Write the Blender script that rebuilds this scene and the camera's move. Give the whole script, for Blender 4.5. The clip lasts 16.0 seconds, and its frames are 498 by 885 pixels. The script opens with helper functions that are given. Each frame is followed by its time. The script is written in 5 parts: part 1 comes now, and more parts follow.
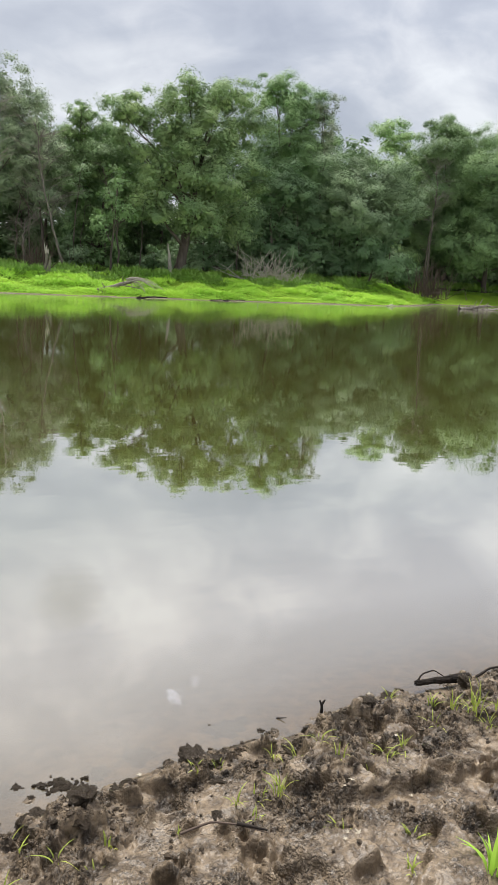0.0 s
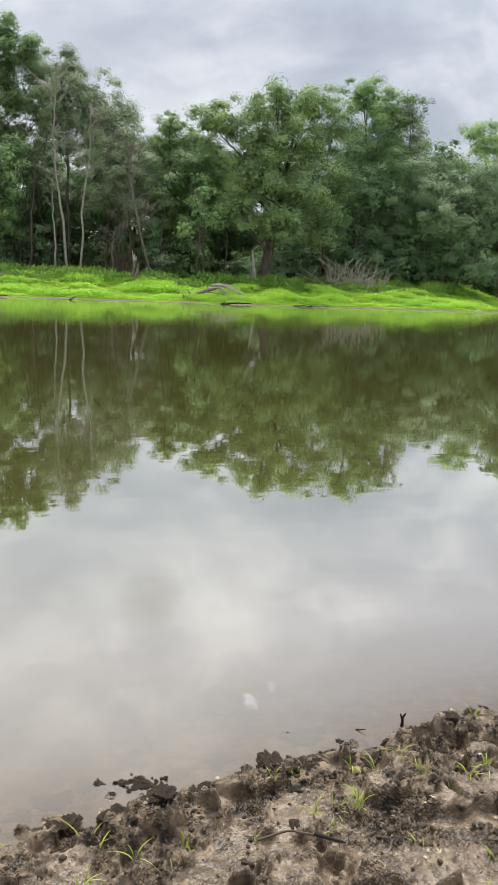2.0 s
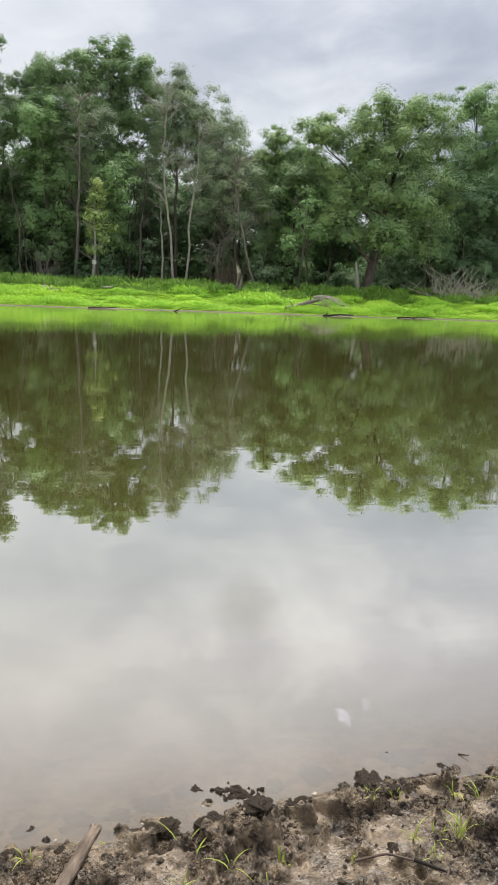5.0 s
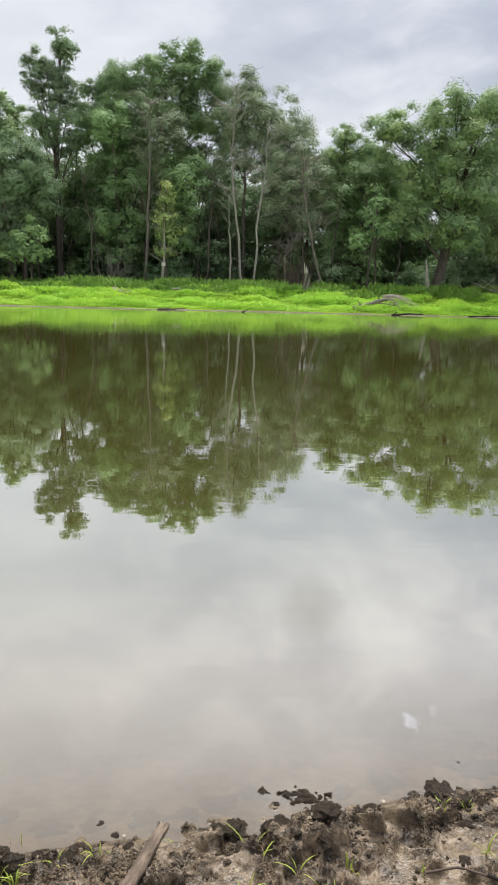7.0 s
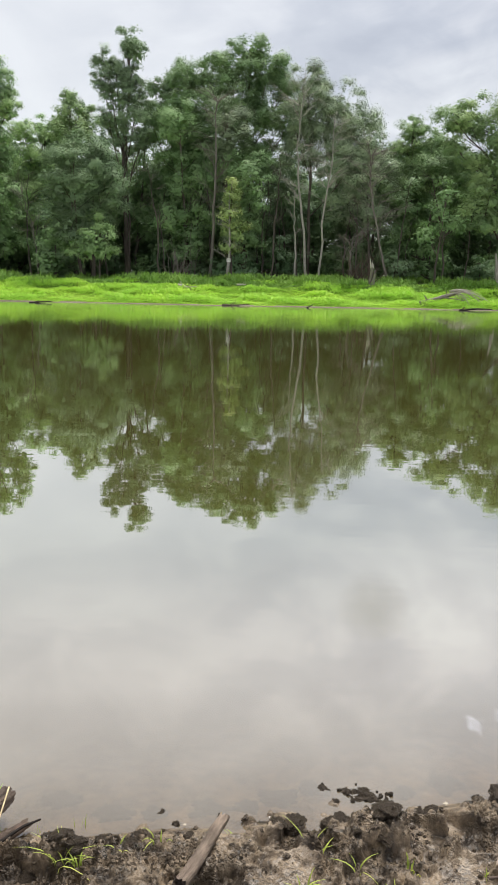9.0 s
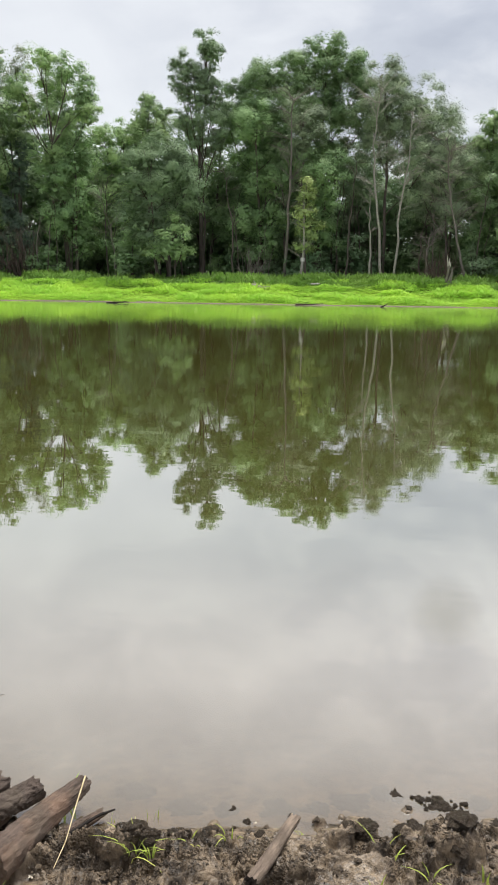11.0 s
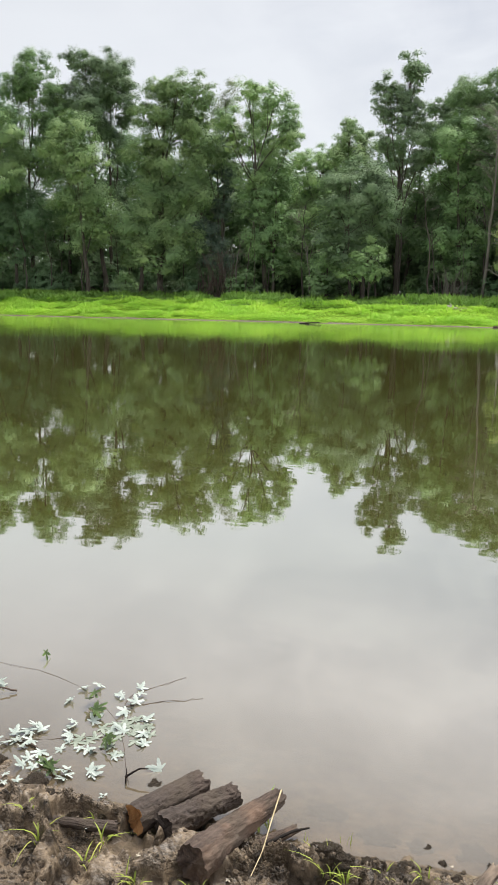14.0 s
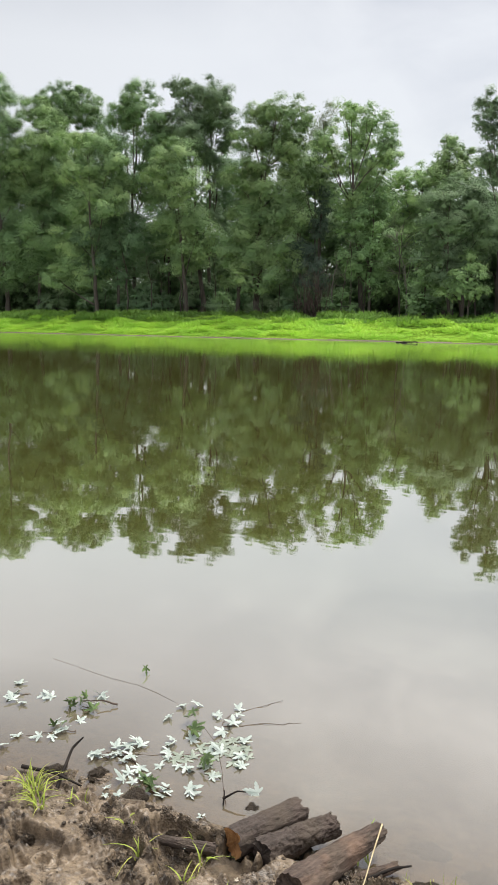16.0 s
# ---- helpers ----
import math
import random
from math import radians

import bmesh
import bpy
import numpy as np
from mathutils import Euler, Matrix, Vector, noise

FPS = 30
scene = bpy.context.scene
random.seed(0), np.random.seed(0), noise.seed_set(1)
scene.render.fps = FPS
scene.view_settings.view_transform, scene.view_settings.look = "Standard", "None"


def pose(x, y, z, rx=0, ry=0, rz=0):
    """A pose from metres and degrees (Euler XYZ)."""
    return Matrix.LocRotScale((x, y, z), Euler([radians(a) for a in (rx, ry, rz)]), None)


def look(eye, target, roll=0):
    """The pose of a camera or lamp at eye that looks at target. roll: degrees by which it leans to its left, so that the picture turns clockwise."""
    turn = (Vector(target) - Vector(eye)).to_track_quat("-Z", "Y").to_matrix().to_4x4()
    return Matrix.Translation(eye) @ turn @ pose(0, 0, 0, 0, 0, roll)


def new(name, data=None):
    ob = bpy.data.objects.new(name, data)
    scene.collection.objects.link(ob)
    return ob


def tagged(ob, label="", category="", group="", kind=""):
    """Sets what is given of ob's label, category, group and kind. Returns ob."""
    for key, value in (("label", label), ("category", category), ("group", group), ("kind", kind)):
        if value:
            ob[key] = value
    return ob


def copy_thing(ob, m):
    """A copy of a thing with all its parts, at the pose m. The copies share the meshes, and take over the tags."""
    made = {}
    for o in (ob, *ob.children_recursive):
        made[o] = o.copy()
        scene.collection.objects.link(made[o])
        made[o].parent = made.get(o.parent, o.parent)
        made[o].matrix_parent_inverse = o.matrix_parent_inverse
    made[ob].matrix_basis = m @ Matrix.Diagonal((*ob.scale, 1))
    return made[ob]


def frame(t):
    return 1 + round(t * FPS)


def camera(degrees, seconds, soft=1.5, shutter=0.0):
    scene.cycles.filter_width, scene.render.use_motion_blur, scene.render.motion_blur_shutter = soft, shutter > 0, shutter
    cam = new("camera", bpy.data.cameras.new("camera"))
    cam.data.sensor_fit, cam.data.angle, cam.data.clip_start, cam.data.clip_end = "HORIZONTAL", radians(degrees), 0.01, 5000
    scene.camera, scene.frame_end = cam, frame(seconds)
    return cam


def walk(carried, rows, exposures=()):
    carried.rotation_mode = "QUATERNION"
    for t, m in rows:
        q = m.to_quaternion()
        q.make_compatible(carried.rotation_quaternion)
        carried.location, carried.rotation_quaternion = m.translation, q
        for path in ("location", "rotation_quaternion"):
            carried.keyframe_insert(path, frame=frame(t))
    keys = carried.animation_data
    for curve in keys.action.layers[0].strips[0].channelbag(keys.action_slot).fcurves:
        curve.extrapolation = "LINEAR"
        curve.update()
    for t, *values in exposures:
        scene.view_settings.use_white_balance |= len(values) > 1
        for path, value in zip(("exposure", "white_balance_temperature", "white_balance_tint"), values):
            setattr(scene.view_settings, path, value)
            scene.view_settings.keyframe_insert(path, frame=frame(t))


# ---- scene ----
cam = camera(36.17, 16.0)

# seconds, x, y, z, tilt, lean, pan
PATH = [
    (0, -0.0000, -0.0000, 1.6500, 77.582, -2.672, -20.539),
    (0.5, -0.0038, 0.0034, 1.6515, 77.602, -2.682, -18.667),
    (1, -0.0058, 0.0044, 1.6528, 77.617, -2.602, -17.161),
    (1.5, -0.0090, 0.0026, 1.6529, 77.699, -2.522, -15.784),
    (2, -0.0085, 0.0038, 1.6528, 77.747, -2.345, -14.398),
    (2.5, -0.0149, 0.0063, 1.6519, 77.798, -2.420, -13.010),
    (3, -0.0158, 0.0085, 1.6510, 77.858, -2.342, -11.647),
    (3.5, -0.0170, 0.0113, 1.6501, 77.982, -2.282, -10.355),
    (4, -0.0207, 0.0133, 1.6485, 78.143, -2.236, -9.140),
    (6.5, -0.0304, 0.0242, 1.6475, 78.271, -1.632, -3.274),
    (7, -0.0330, 0.0316, 1.6463, 78.181, -1.402, -1.913),
    (7.5, -0.0334, 0.0332, 1.6467, 78.094, -1.181, -0.604),
    (8, -0.0369, 0.0298, 1.6454, 77.998, -1.087, 0.648),
    (10.5, -0.0306, 0.0388, 1.6396, 77.576, -0.748, 6.476),
    (11, -0.0479, 0.0339, 1.6426, 77.667, -0.576, 8.227),
    (11.5, -0.0663, 0.0281, 1.6465, 77.848, -0.345, 10.611),
    (12, -0.0905, 0.0224, 1.6461, 78.092, -0.278, 13.357),
    (12.5, -0.1079, 0.0128, 1.6504, 78.352, -0.322, 16.055),
    (13, -0.1183, 0.0013, 1.6533, 78.605, -0.420, 18.447),
    (13.5, -0.1269, -0.0044, 1.6520, 78.847, -0.566, 20.479),
    (14, -0.1269, -0.0085, 1.6557, 79.043, -0.645, 22.286),
    (14.5, -0.1326, -0.0149, 1.6585, 79.289, -0.667, 24.056),
    (15, -0.1467, -0.0126, 1.6582, 79.578, -0.590, 25.778),
    (15.5, -0.1573, -0.0183, 1.6631, 79.963, -0.517, 27.542),
    (16, -0.1631, -0.0188, 1.6681, 80.387, -0.334, 29.307),
]
walk(cam, [(t, pose(x, y, z, a, b, c)) for t, x, y, z, a, b, c in PATH])

# ---- light: an overcast afternoon, brightest overhead ----
SUN_HEIGHT, SUN_SIDE = 66.0, 10.0     # degrees above the horizon, degrees to the right of straight ahead


def link(tree, a, out, b, into):
    tree.links.new(a.outputs[out], b.inputs[into])


def node(tree, kind, **values):
    n = tree.nodes.new(kind)
    for key, value in values.items():
        n.inputs[key.replace("_", " ")].default_value = value
    return n


def maths(tree, op, a, b=0.0, clamp=False):
    n = tree.nodes.new("ShaderNodeMath")
    n.operation, n.use_clamp = op, clamp
    for i, v in enumerate((a, b)):
        if isinstance(v, (int, float)):
            n.inputs[i].default_value = v
        else:
            tree.links.new(v, n.inputs[i])
    return n.outputs[0]


def ramp(tree, fac, stops):
    n = tree.nodes.new("ShaderNodeValToRGB")
    while len(n.color_ramp.elements) < len(stops):
        n.color_ramp.elements.new(0.5)
    for e, (p, c) in zip(n.color_ramp.elements, stops):
        e.position, e.color = p, (*c, 1)
    tree.links.new(fac, n.inputs[0])
    return n.outputs[0]


def mixed(tree, fac, a, b, kind="MIX"):
    n = tree.nodes.new("ShaderNodeMix")
    n.data_type, n.blend_type = "RGBA", kind
    for i, v in ((0, fac), (6, a), (7, b)):
        if isinstance(v, (int, float)):
            n.inputs[i].default_value = v
        elif isinstance(v, tuple):
            n.inputs[i].default_value = (*v, 1)
        else:
            tree.links.new(v, n.inputs[i])
    return n.outputs[2]


world = bpy.data.worlds.new("sky")
world.use_nodes = True
scene.world = world
wt = world.node_tree
back = wt.nodes["Background"]
sky = wt.nodes.new("ShaderNodeTexSky")
sky.sky_type, sky.sun_disc = "NISHITA", False
sky.sun_elevation, sky.sun_rotation = radians(SUN_HEIGHT), radians(SUN_SIDE)
way = wt.nodes.new("ShaderNodeTexCoord")
sep = wt.nodes.new("ShaderNodeSeparateXYZ")
link(wt, way, "Generated", sep, 0)
up = maths(wt, "MAXIMUM", sep.outputs[2], 0.0)
over = maths(wt, "ADD", up, 0.36)
flat = wt.nodes.new("ShaderNodeCombineXYZ")
wt.links.new(maths(wt, "ADD", maths(wt, "DIVIDE", sep.outputs[0], over), 8.1), flat.inputs[0])
wt.links.new(maths(wt, "ADD", maths(wt, "DIVIDE", sep.outputs[1], over), 5.2), flat.inputs[1])
big = node(wt, "ShaderNodeTexNoise", Scale=1.9, Detail=7.0, Roughness=0.5, Distortion=0.5)
link(wt, flat, 0, big, "Vector")
fine = node(wt, "ShaderNodeTexNoise", Scale=6.5, Detail=5.0, Roughness=0.5, Distortion=0.6)
link(wt, flat, 0, fine, "Vector")
wisp = node(wt, "ShaderNodeTexNoise", Scale=14.0, Detail=4.0, Roughness=0.55, Distortion=0.8)
link(wt, flat, 0, wisp, "Vector")
cloud = maths(wt, "ADD", maths(wt, "MULTIPLY", big.outputs[0], 0.75), maths(wt, "MULTIPLY", fine.outputs[0], 0.25))
tone = ramp(wt, cloud, [(0.40, (0.40, 0.41, 0.455)), (0.475, (0.50, 0.51, 0.548)), (0.53, (0.63, 0.63, 0.65)), (0.61, (0.79, 0.79, 0.79))])
# the cover thins into an even bright haze towards the left
side = maths(wt, "MULTIPLY_ADD", sep.outputs[0], -1.3, True)
side.node.inputs[2].default_value = 0.28
low = maths(wt, "SUBTRACT", 1.0, maths(wt, "MULTIPLY", maths(wt, "SUBTRACT", up, 0.30, True), 4.5, True), True)
side = maths(wt, "MULTIPLY", side, low)
tone = mixed(wt, side, tone, (0.96, 0.965, 0.97))
tone = mixed(wt, 0.97, sky.outputs[0], tone)
rightward = maths(wt, "ADD", maths(wt, "MULTIPLY", sep.outputs[0], 0.7), 0.33)
lift = maths(wt, "ADD", maths(wt, "MULTIPLY", up, rightward), 0.83)
glow = wt.nodes.new("ShaderNodeVectorMath")
glow.operation = "DOT_PRODUCT"
link(wt, way, "Generated", glow, 0)
glow.inputs[1].default_value = Vector((math.cos(radians(30.1)) * math.sin(radians(16.7)), math.cos(radians(30.1)) * math.cos(radians(16.7)), math.sin(radians(30.1))))
ragged = maths(wt, "ADD", glow.outputs["Value"], maths(wt, "MULTIPLY", maths(wt, "SUBTRACT", wisp.outputs[0], 0.5), 0.0016))
gap = maths(wt, "MULTIPLY", maths(wt, "SUBTRACT", ragged, 0.99972, True), 5200.0)
tone = mixed(wt, 1.0, tone, lift, "MULTIPLY")
# one small dark tuft of cloud
tuft = wt.nodes.new("ShaderNodeVectorMath")
tuft.operation = "DOT_PRODUCT"
link(wt, way, "Generated", tuft, 0)
tuft.inputs[1].default_value = Vector((math.cos(radians(23.9)) * math.sin(radians(7.5)), math.cos(radians(23.9)) * math.cos(radians(7.5)), math.sin(radians(23.9))))
shade_ = maths(wt, "MULTIPLY", maths(wt, "SUBTRACT", maths(wt, "ADD", tuft.outputs["Value"], maths(wt, "MULTIPLY", maths(wt, "SUBTRACT", wisp.outputs[0], 0.5), 0.0007)), 0.9989, True), 850.0, True)
tone = mixed(wt, maths(wt, "MULTIPLY", shade_, 0.42), tone, (0.33, 0.345, 0.36))
bright = wt.nodes.new("ShaderNodeVectorMath")
bright.operation = "SCALE"
wt.links.new(tone, bright.inputs[0])
wt.links.new(maths(wt, "ADD", maths(wt, "MULTIPLY", gap, 1.0), 1.0), bright.inputs["Scale"])
link(wt, bright, 0, back, 0)
back.inputs[1].default_value = 1.0

sun = new("sun", bpy.data.lights.new("sun", "SUN"))
sun.data.energy, sun.data.angle, sun.data.color = 5.0, radians(40), (1, 0.96, 0.90)
sun.matrix_basis = look((0, 0, 60), (-math.sin(radians(SUN_SIDE)) * 60 / math.tan(radians(SUN_HEIGHT)), -math.cos(radians(SUN_SIDE)) * 60 / math.tan(radians(SUN_HEIGHT)), 0))

# ---- materials ----
def material(name, rough=0.8, spec=0.3):
    m = bpy.data.materials.new(name)
    m.use_nodes = True
    b = m.node_tree.nodes["Principled BSDF"]
    b.inputs["Roughness"].default_value = rough
    b.inputs["Specular IOR Level"].default_value = spec
    return m, m.node_tree, b


def noisy(t, scale, detail=4.0, rough=0.55, kind="Object", stretch=None, distortion=0.0):
    c = t.nodes.new("ShaderNodeTexCoord")
    n = node(t, "ShaderNodeTexNoise", Scale=scale, Detail=detail, Roughness=rough, Distortion=distortion)
    if stretch:
        mp = t.nodes.new("ShaderNodeMapping")
        mp.inputs["Scale"].default_value = stretch
        link(t, c, kind, mp, "Vector")
        link(t, mp, 0, n, "Vector")
    else:
        link(t, c, kind, n, "Vector")
    return n.outputs[0]


def bumped(t, b, height, strength, distance):
    n = t.nodes.new("ShaderNodeBump")
    n.inputs["Strength"].default_value, n.inputs["Distance"].default_value = strength, distance
    t.links.new(height, n.inputs["Height"])
    t.links.new(n.outputs[0], b.inputs["Normal"])


def leafy(name, dark, light, warm, glow=0.11, rough=0.5, patch=0.5, soft=0.80):
    m, t, b = material(name, rough, 0.13)
    g = t.nodes.new("ShaderNodeNewGeometry")
    o = t.nodes.new("ShaderNodeObjectInfo")
    own = mixed(t, maths(t, "MULTIPLY_ADD", g.outputs["Random Per Island"], 0.36), tuple(v * 1.0 for v in dark), tuple(v * 1.0 for v in light))
    own.node.inputs[0].links[0].from_node.inputs[2].default_value = 0.32
    clump = ramp(t, noisy(t, patch, 3.0), [(0.42, (0, 0, 0)), (0.66, (1, 1, 1))])
    own = mixed(t, maths(t, "MULTIPLY", clump, 0.6), own, warm)
    v = t.nodes.new("ShaderNodeHueSaturation")
    t.links.new(own, v.inputs["Color"])
    t.links.new(maths(t, "MULTIPLY_ADD", o.outputs["Random"], 0.6), v.inputs["Value"])
    v.inputs["Value"].links[0].from_node.inputs[2].default_value = 1.90
    v.inputs["Saturation"].default_value = soft
    t.links.new(v.outputs[0], b.inputs["Base Color"])
    tr = t.nodes.new("ShaderNodeBsdfTranslucent")
    t.links.new(v.outputs[0], tr.inputs[0])
    mix = t.nodes.new("ShaderNodeMixShader")
    mix.inputs[0].default_value = glow
    t.links.new(b.outputs[0], mix.inputs[1])
    t.links.new(tr.outputs[0], mix.inputs[2])
    t.links.new(mix.outputs[0], t.nodes["Material Output"].inputs[0])
    return m


LEAF = {
    # inner rows: leaf colour kept darker to carry the shade of the wood
    "shade": leafy("leaf_inner_wood_shaded", (0.050, 0.092, 0.031), (0.094, 0.162, 0.056), (0.101, 0.162, 0.050)),
    "mid": leafy("leaf_mid_green", (0.050, 0.103, 0.028), (0.111, 0.200, 0.056), (0.134, 0.226, 0.050)),
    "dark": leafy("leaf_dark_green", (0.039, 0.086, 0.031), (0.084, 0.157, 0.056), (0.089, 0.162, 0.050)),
    "light": leafy("leaf_light_green", (0.078, 0.146, 0.037), (0.167, 0.270, 0.075), (0.190, 0.280, 0.062)),
    "maple": leafy("leaf_maple", (0.067, 0.129, 0.037), (0.145, 0.237, 0.069), (0.200, 0.280, 0.062)),
    "willow": leafy("leaf_grey_green", (0.068, 0.118, 0.050), (0.122, 0.190, 0.080), (0.12, 0.19, 0.06)),
    "grey": leafy("leaf_faded", (0.080, 0.118, 0.060), (0.143, 0.191, 0.095), (0.138, 0.196, 0.069)),
    "tall": leafy("leaf_cottonwood", (0.056, 0.097, 0.044), (0.123, 0.183, 0.081), (0.123, 0.205, 0.062)),
    "sparse": leafy("leaf_sparse", (0.089, 0.119, 0.062), (0.167, 0.205, 0.113), (0.156, 0.183, 0.088)),
    "vine": leafy("leaf_vine", (0.10, 0.165, 0.03), (0.21, 0.29, 0.06), (0.26, 0.30, 0.06)),
    "vinedark": leafy("leaf_vine_dark", (0.022, 0.043, 0.025), (0.056, 0.086, 0.056), (0.056, 0.086, 0.050)),
    "meadow": leafy("meadow_leaf", (0.14, 0.26, 0.020), (0.235, 0.38, 0.028), (0.285, 0.40, 0.030), 0.35, 0.6, 0.35, 0.92),
    "weed": leafy("weed_leaf", (0.065, 0.125, 0.022), (0.125, 0.215, 0.040), (0.17, 0.27, 0.045), 0.25, 0.6, 0.3, 0.95),
    "sprig": leafy("sprig_leaf", (0.125, 0.170, 0.027), (0.205, 0.240, 0.045), (0.255, 0.240, 0.065), 0.3, 0.5, 9.0, 0.97),
}


def barky(name, dark, light, scale=3.0, bump=0.02, stretch=(1, 1, 0.25)):
    m, t, b = material(name, 0.85, 0.2)
    n = noisy(t, scale, 6.0, 0.65, "Object", stretch)
    big_n = noisy(t, scale * 0.2, 3.0)
    c = ramp(t, n, [(0.32, dark), (0.66, light)])
    c = mixed(t, maths(t, "MULTIPLY", big_n, 0.45), c, dark)
    t.links.new(c, b.inputs["Base Color"])
    bumped(t, b, n, 0.7, bump)
    return m


MAPLE_BARK = barky("bark_reddish_grey", (0.13, 0.095, 0.075), (0.36, 0.28, 0.225))
BARK = barky("bark_brown_grey", (0.065, 0.053, 0.043), (0.20, 0.17, 0.14))
BIRCH = barky("bark_pale", (0.24, 0.22, 0.185), (0.52, 0.49, 0.43), 5.0, 0.01, (1, 1, 2.5))
DEAD = barky("dead_wood_grey", (0.13, 0.115, 0.095), (0.32, 0.29, 0.245), 6.0, 0.01)
BROWN = barky("dead_twigs_brown", (0.07, 0.05, 0.04), (0.17, 0.13, 0.105), 6.0, 0.01)
BLEACHED = barky("bleached_driftwood", (0.32, 0.29, 0.24), (0.62, 0.58, 0.50), 8.0, 0.01)
WETWOOD = barky("wet_black_wood", (0.012, 0.010, 0.009), (0.05, 0.04, 0.033), 30.0, 0.004)
SPLIT = barky("torn_heartwood", (0.16, 0.07, 0.026), (0.66, 0.36, 0.15), 26.0, 0.006, (1, 1, 0.3))
PALEWOOD = barky("fresh_pale_wood", (0.42, 0.32, 0.19), (0.66, 0.54, 0.36), 60.0, 0.003)


def log_bark(name, dark, light, rust):
    m, t, b = material(name, 0.72, 0.35)
    n = noisy(t, 48.0, 8.0, 0.72, "Object", (0.14, 1, 1))
    mud_n = noisy(t, 9.0, 5.0, 0.6)
    c = ramp(t, n, [(0.36, dark), (0.62, light)])
    c = mixed(t, ramp(t, noisy(t, 6.0, 4.0, 0.6, "Object", (1, 1, 0.5)), [(0.50, (0, 0, 0)), (0.68, (0.5, 0.5, 0.5))]), c, rust)
    c = mixed(t, ramp(t, mud_n, [(0.52, (0, 0, 0)), (0.62, (0.5, 0.5, 0.5))]), c, (0.12, 0.092, 0.066))
    t.links.new(c, b.inputs["Base Color"])
    bumped(t, b, n, 1.0, 0.012)
    return m


LOG = log_bark("log_bark_brown", (0.040, 0.027, 0.021), (0.165, 0.118, 0.092), (0.27, 0.165, 0.105))
LOG_DARK = log_bark("log_bark_muddy", (0.028, 0.020, 0.016), (0.115, 0.088, 0.072), (0.11, 0.078, 0.06))
STICK = log_bark("stick_bark", (0.07, 0.050, 0.038), (0.27, 0.205, 0.155), (0.36, 0.28, 0.21))


def mud_material():
    m, t, b = material("wet_mud", 0.5, 0.30)
    fine_n = noisy(t, 120.0, 6.0, 0.65)
    mid_n = noisy(t, 17.0, 6.0, 0.62, distortion=0.4)
    big_n = noisy(t, 2.6, 4.0)
    own = t.nodes.new("ShaderNodeAttribute")
    own.attribute_name = "broken"
    silt = ramp(t, mid_n, [(0.36, (0.112, 0.080, 0.050)), (0.50, (0.212, 0.157, 0.101)), (0.64, (0.31, 0.235, 0.154))])
    dug = ramp(t, mid_n, [(0.39, (0.021, 0.014, 0.008)), (0.51, (0.112, 0.081, 0.051)), (0.63, (0.25, 0.187, 0.121))])
    c = mixed(t, maths(t, "ADD", own.outputs["Fac"], maths(t, "MULTIPLY", maths(t, "SUBTRACT", big_n, 0.5), 0.5), True), silt, dug)
    c = mixed(t, maths(t, "MULTIPLY", ramp(t, noisy(t, 70.0, 5.0, 0.7, distortion=0.8), [(0.38, (1, 1, 1)), (0.50, (0, 0, 0))]), 0.36), c, (0.045, 0.032, 0.021))
    t.links.new(c, b.inputs["Base Color"])
    t.links.new(ramp(t, mid_n, [(0.4, (0.42, 0.42, 0.42)), (0.62, (0.62, 0.62, 0.62))]), b.inputs["Roughness"])
    crumb = t.nodes.new("ShaderNodeTexVoronoi")
    crumb.inputs["Scale"].default_value = 95.0
    cc = t.nodes.new("ShaderNodeTexCoord")
    wob = t.nodes.new("ShaderNodeVectorMath")
    wob.operation = "MULTIPLY_ADD"
    wn = node(t, "ShaderNodeTexNoise", Scale=70.0, Detail=3.0)
    link(t, cc, "Object", wn, "Vector")
    t.links.new(wn.outputs["Color"], wob.inputs[0])
    wob.inputs[1].default_value = (0.02, 0.02, 0.02)
    link(t, cc, "Object", wob, 2)
    link(t, wob, 0, crumb, "Vector")
    where = ramp(t, noisy(t, 7.0, 3.0), [(0.46, (0.0, 0.0, 0.0)), (0.60, (1, 1, 1))])
    relief = maths(t, "SUBTRACT", maths(t, "ADD", maths(t, "MULTIPLY", fine_n, 0.4), mid_n), maths(t, "MULTIPLY", maths(t, "MULTIPLY", crumb.outputs["Distance"], where), 1.1))
    bumped(t, b, relief, 1.0, 0.016)
    wetness = maths(t, "MULTIPLY", maths(t, "SUBTRACT", 1.0, maths(t, "MULTIPLY", own.outputs["Fac"], 0.6), True), 0.5)
    t.links.new(wetness, b.inputs["Coat Weight"])
    b.inputs["Coat Roughness"].default_value = 0.36
    return m


MUD = mud_material()


def clod_material():
    m, t, b = material("dug_mud", 0.45, 0.4)
    n = noisy(t, 60.0, 6.0, 0.65)
    c = ramp(t, n, [(0.37, (0.032, 0.023, 0.015)), (0.52, (0.105, 0.077, 0.050)), (0.66, (0.205, 0.155, 0.103))])
    o = t.nodes.new("ShaderNodeObjectInfo")
    c = mixed(t, maths(t, "MULTIPLY", o.outputs["Random"], 0.35), c, (0.10, 0.076, 0.056))
    t.links.new(c, b.inputs["Base Color"])
    bumped(t, b, noisy(t, 9.0, 8.0, 0.75), 1.0, 0.05)
    return m


CLOD = clod_material()


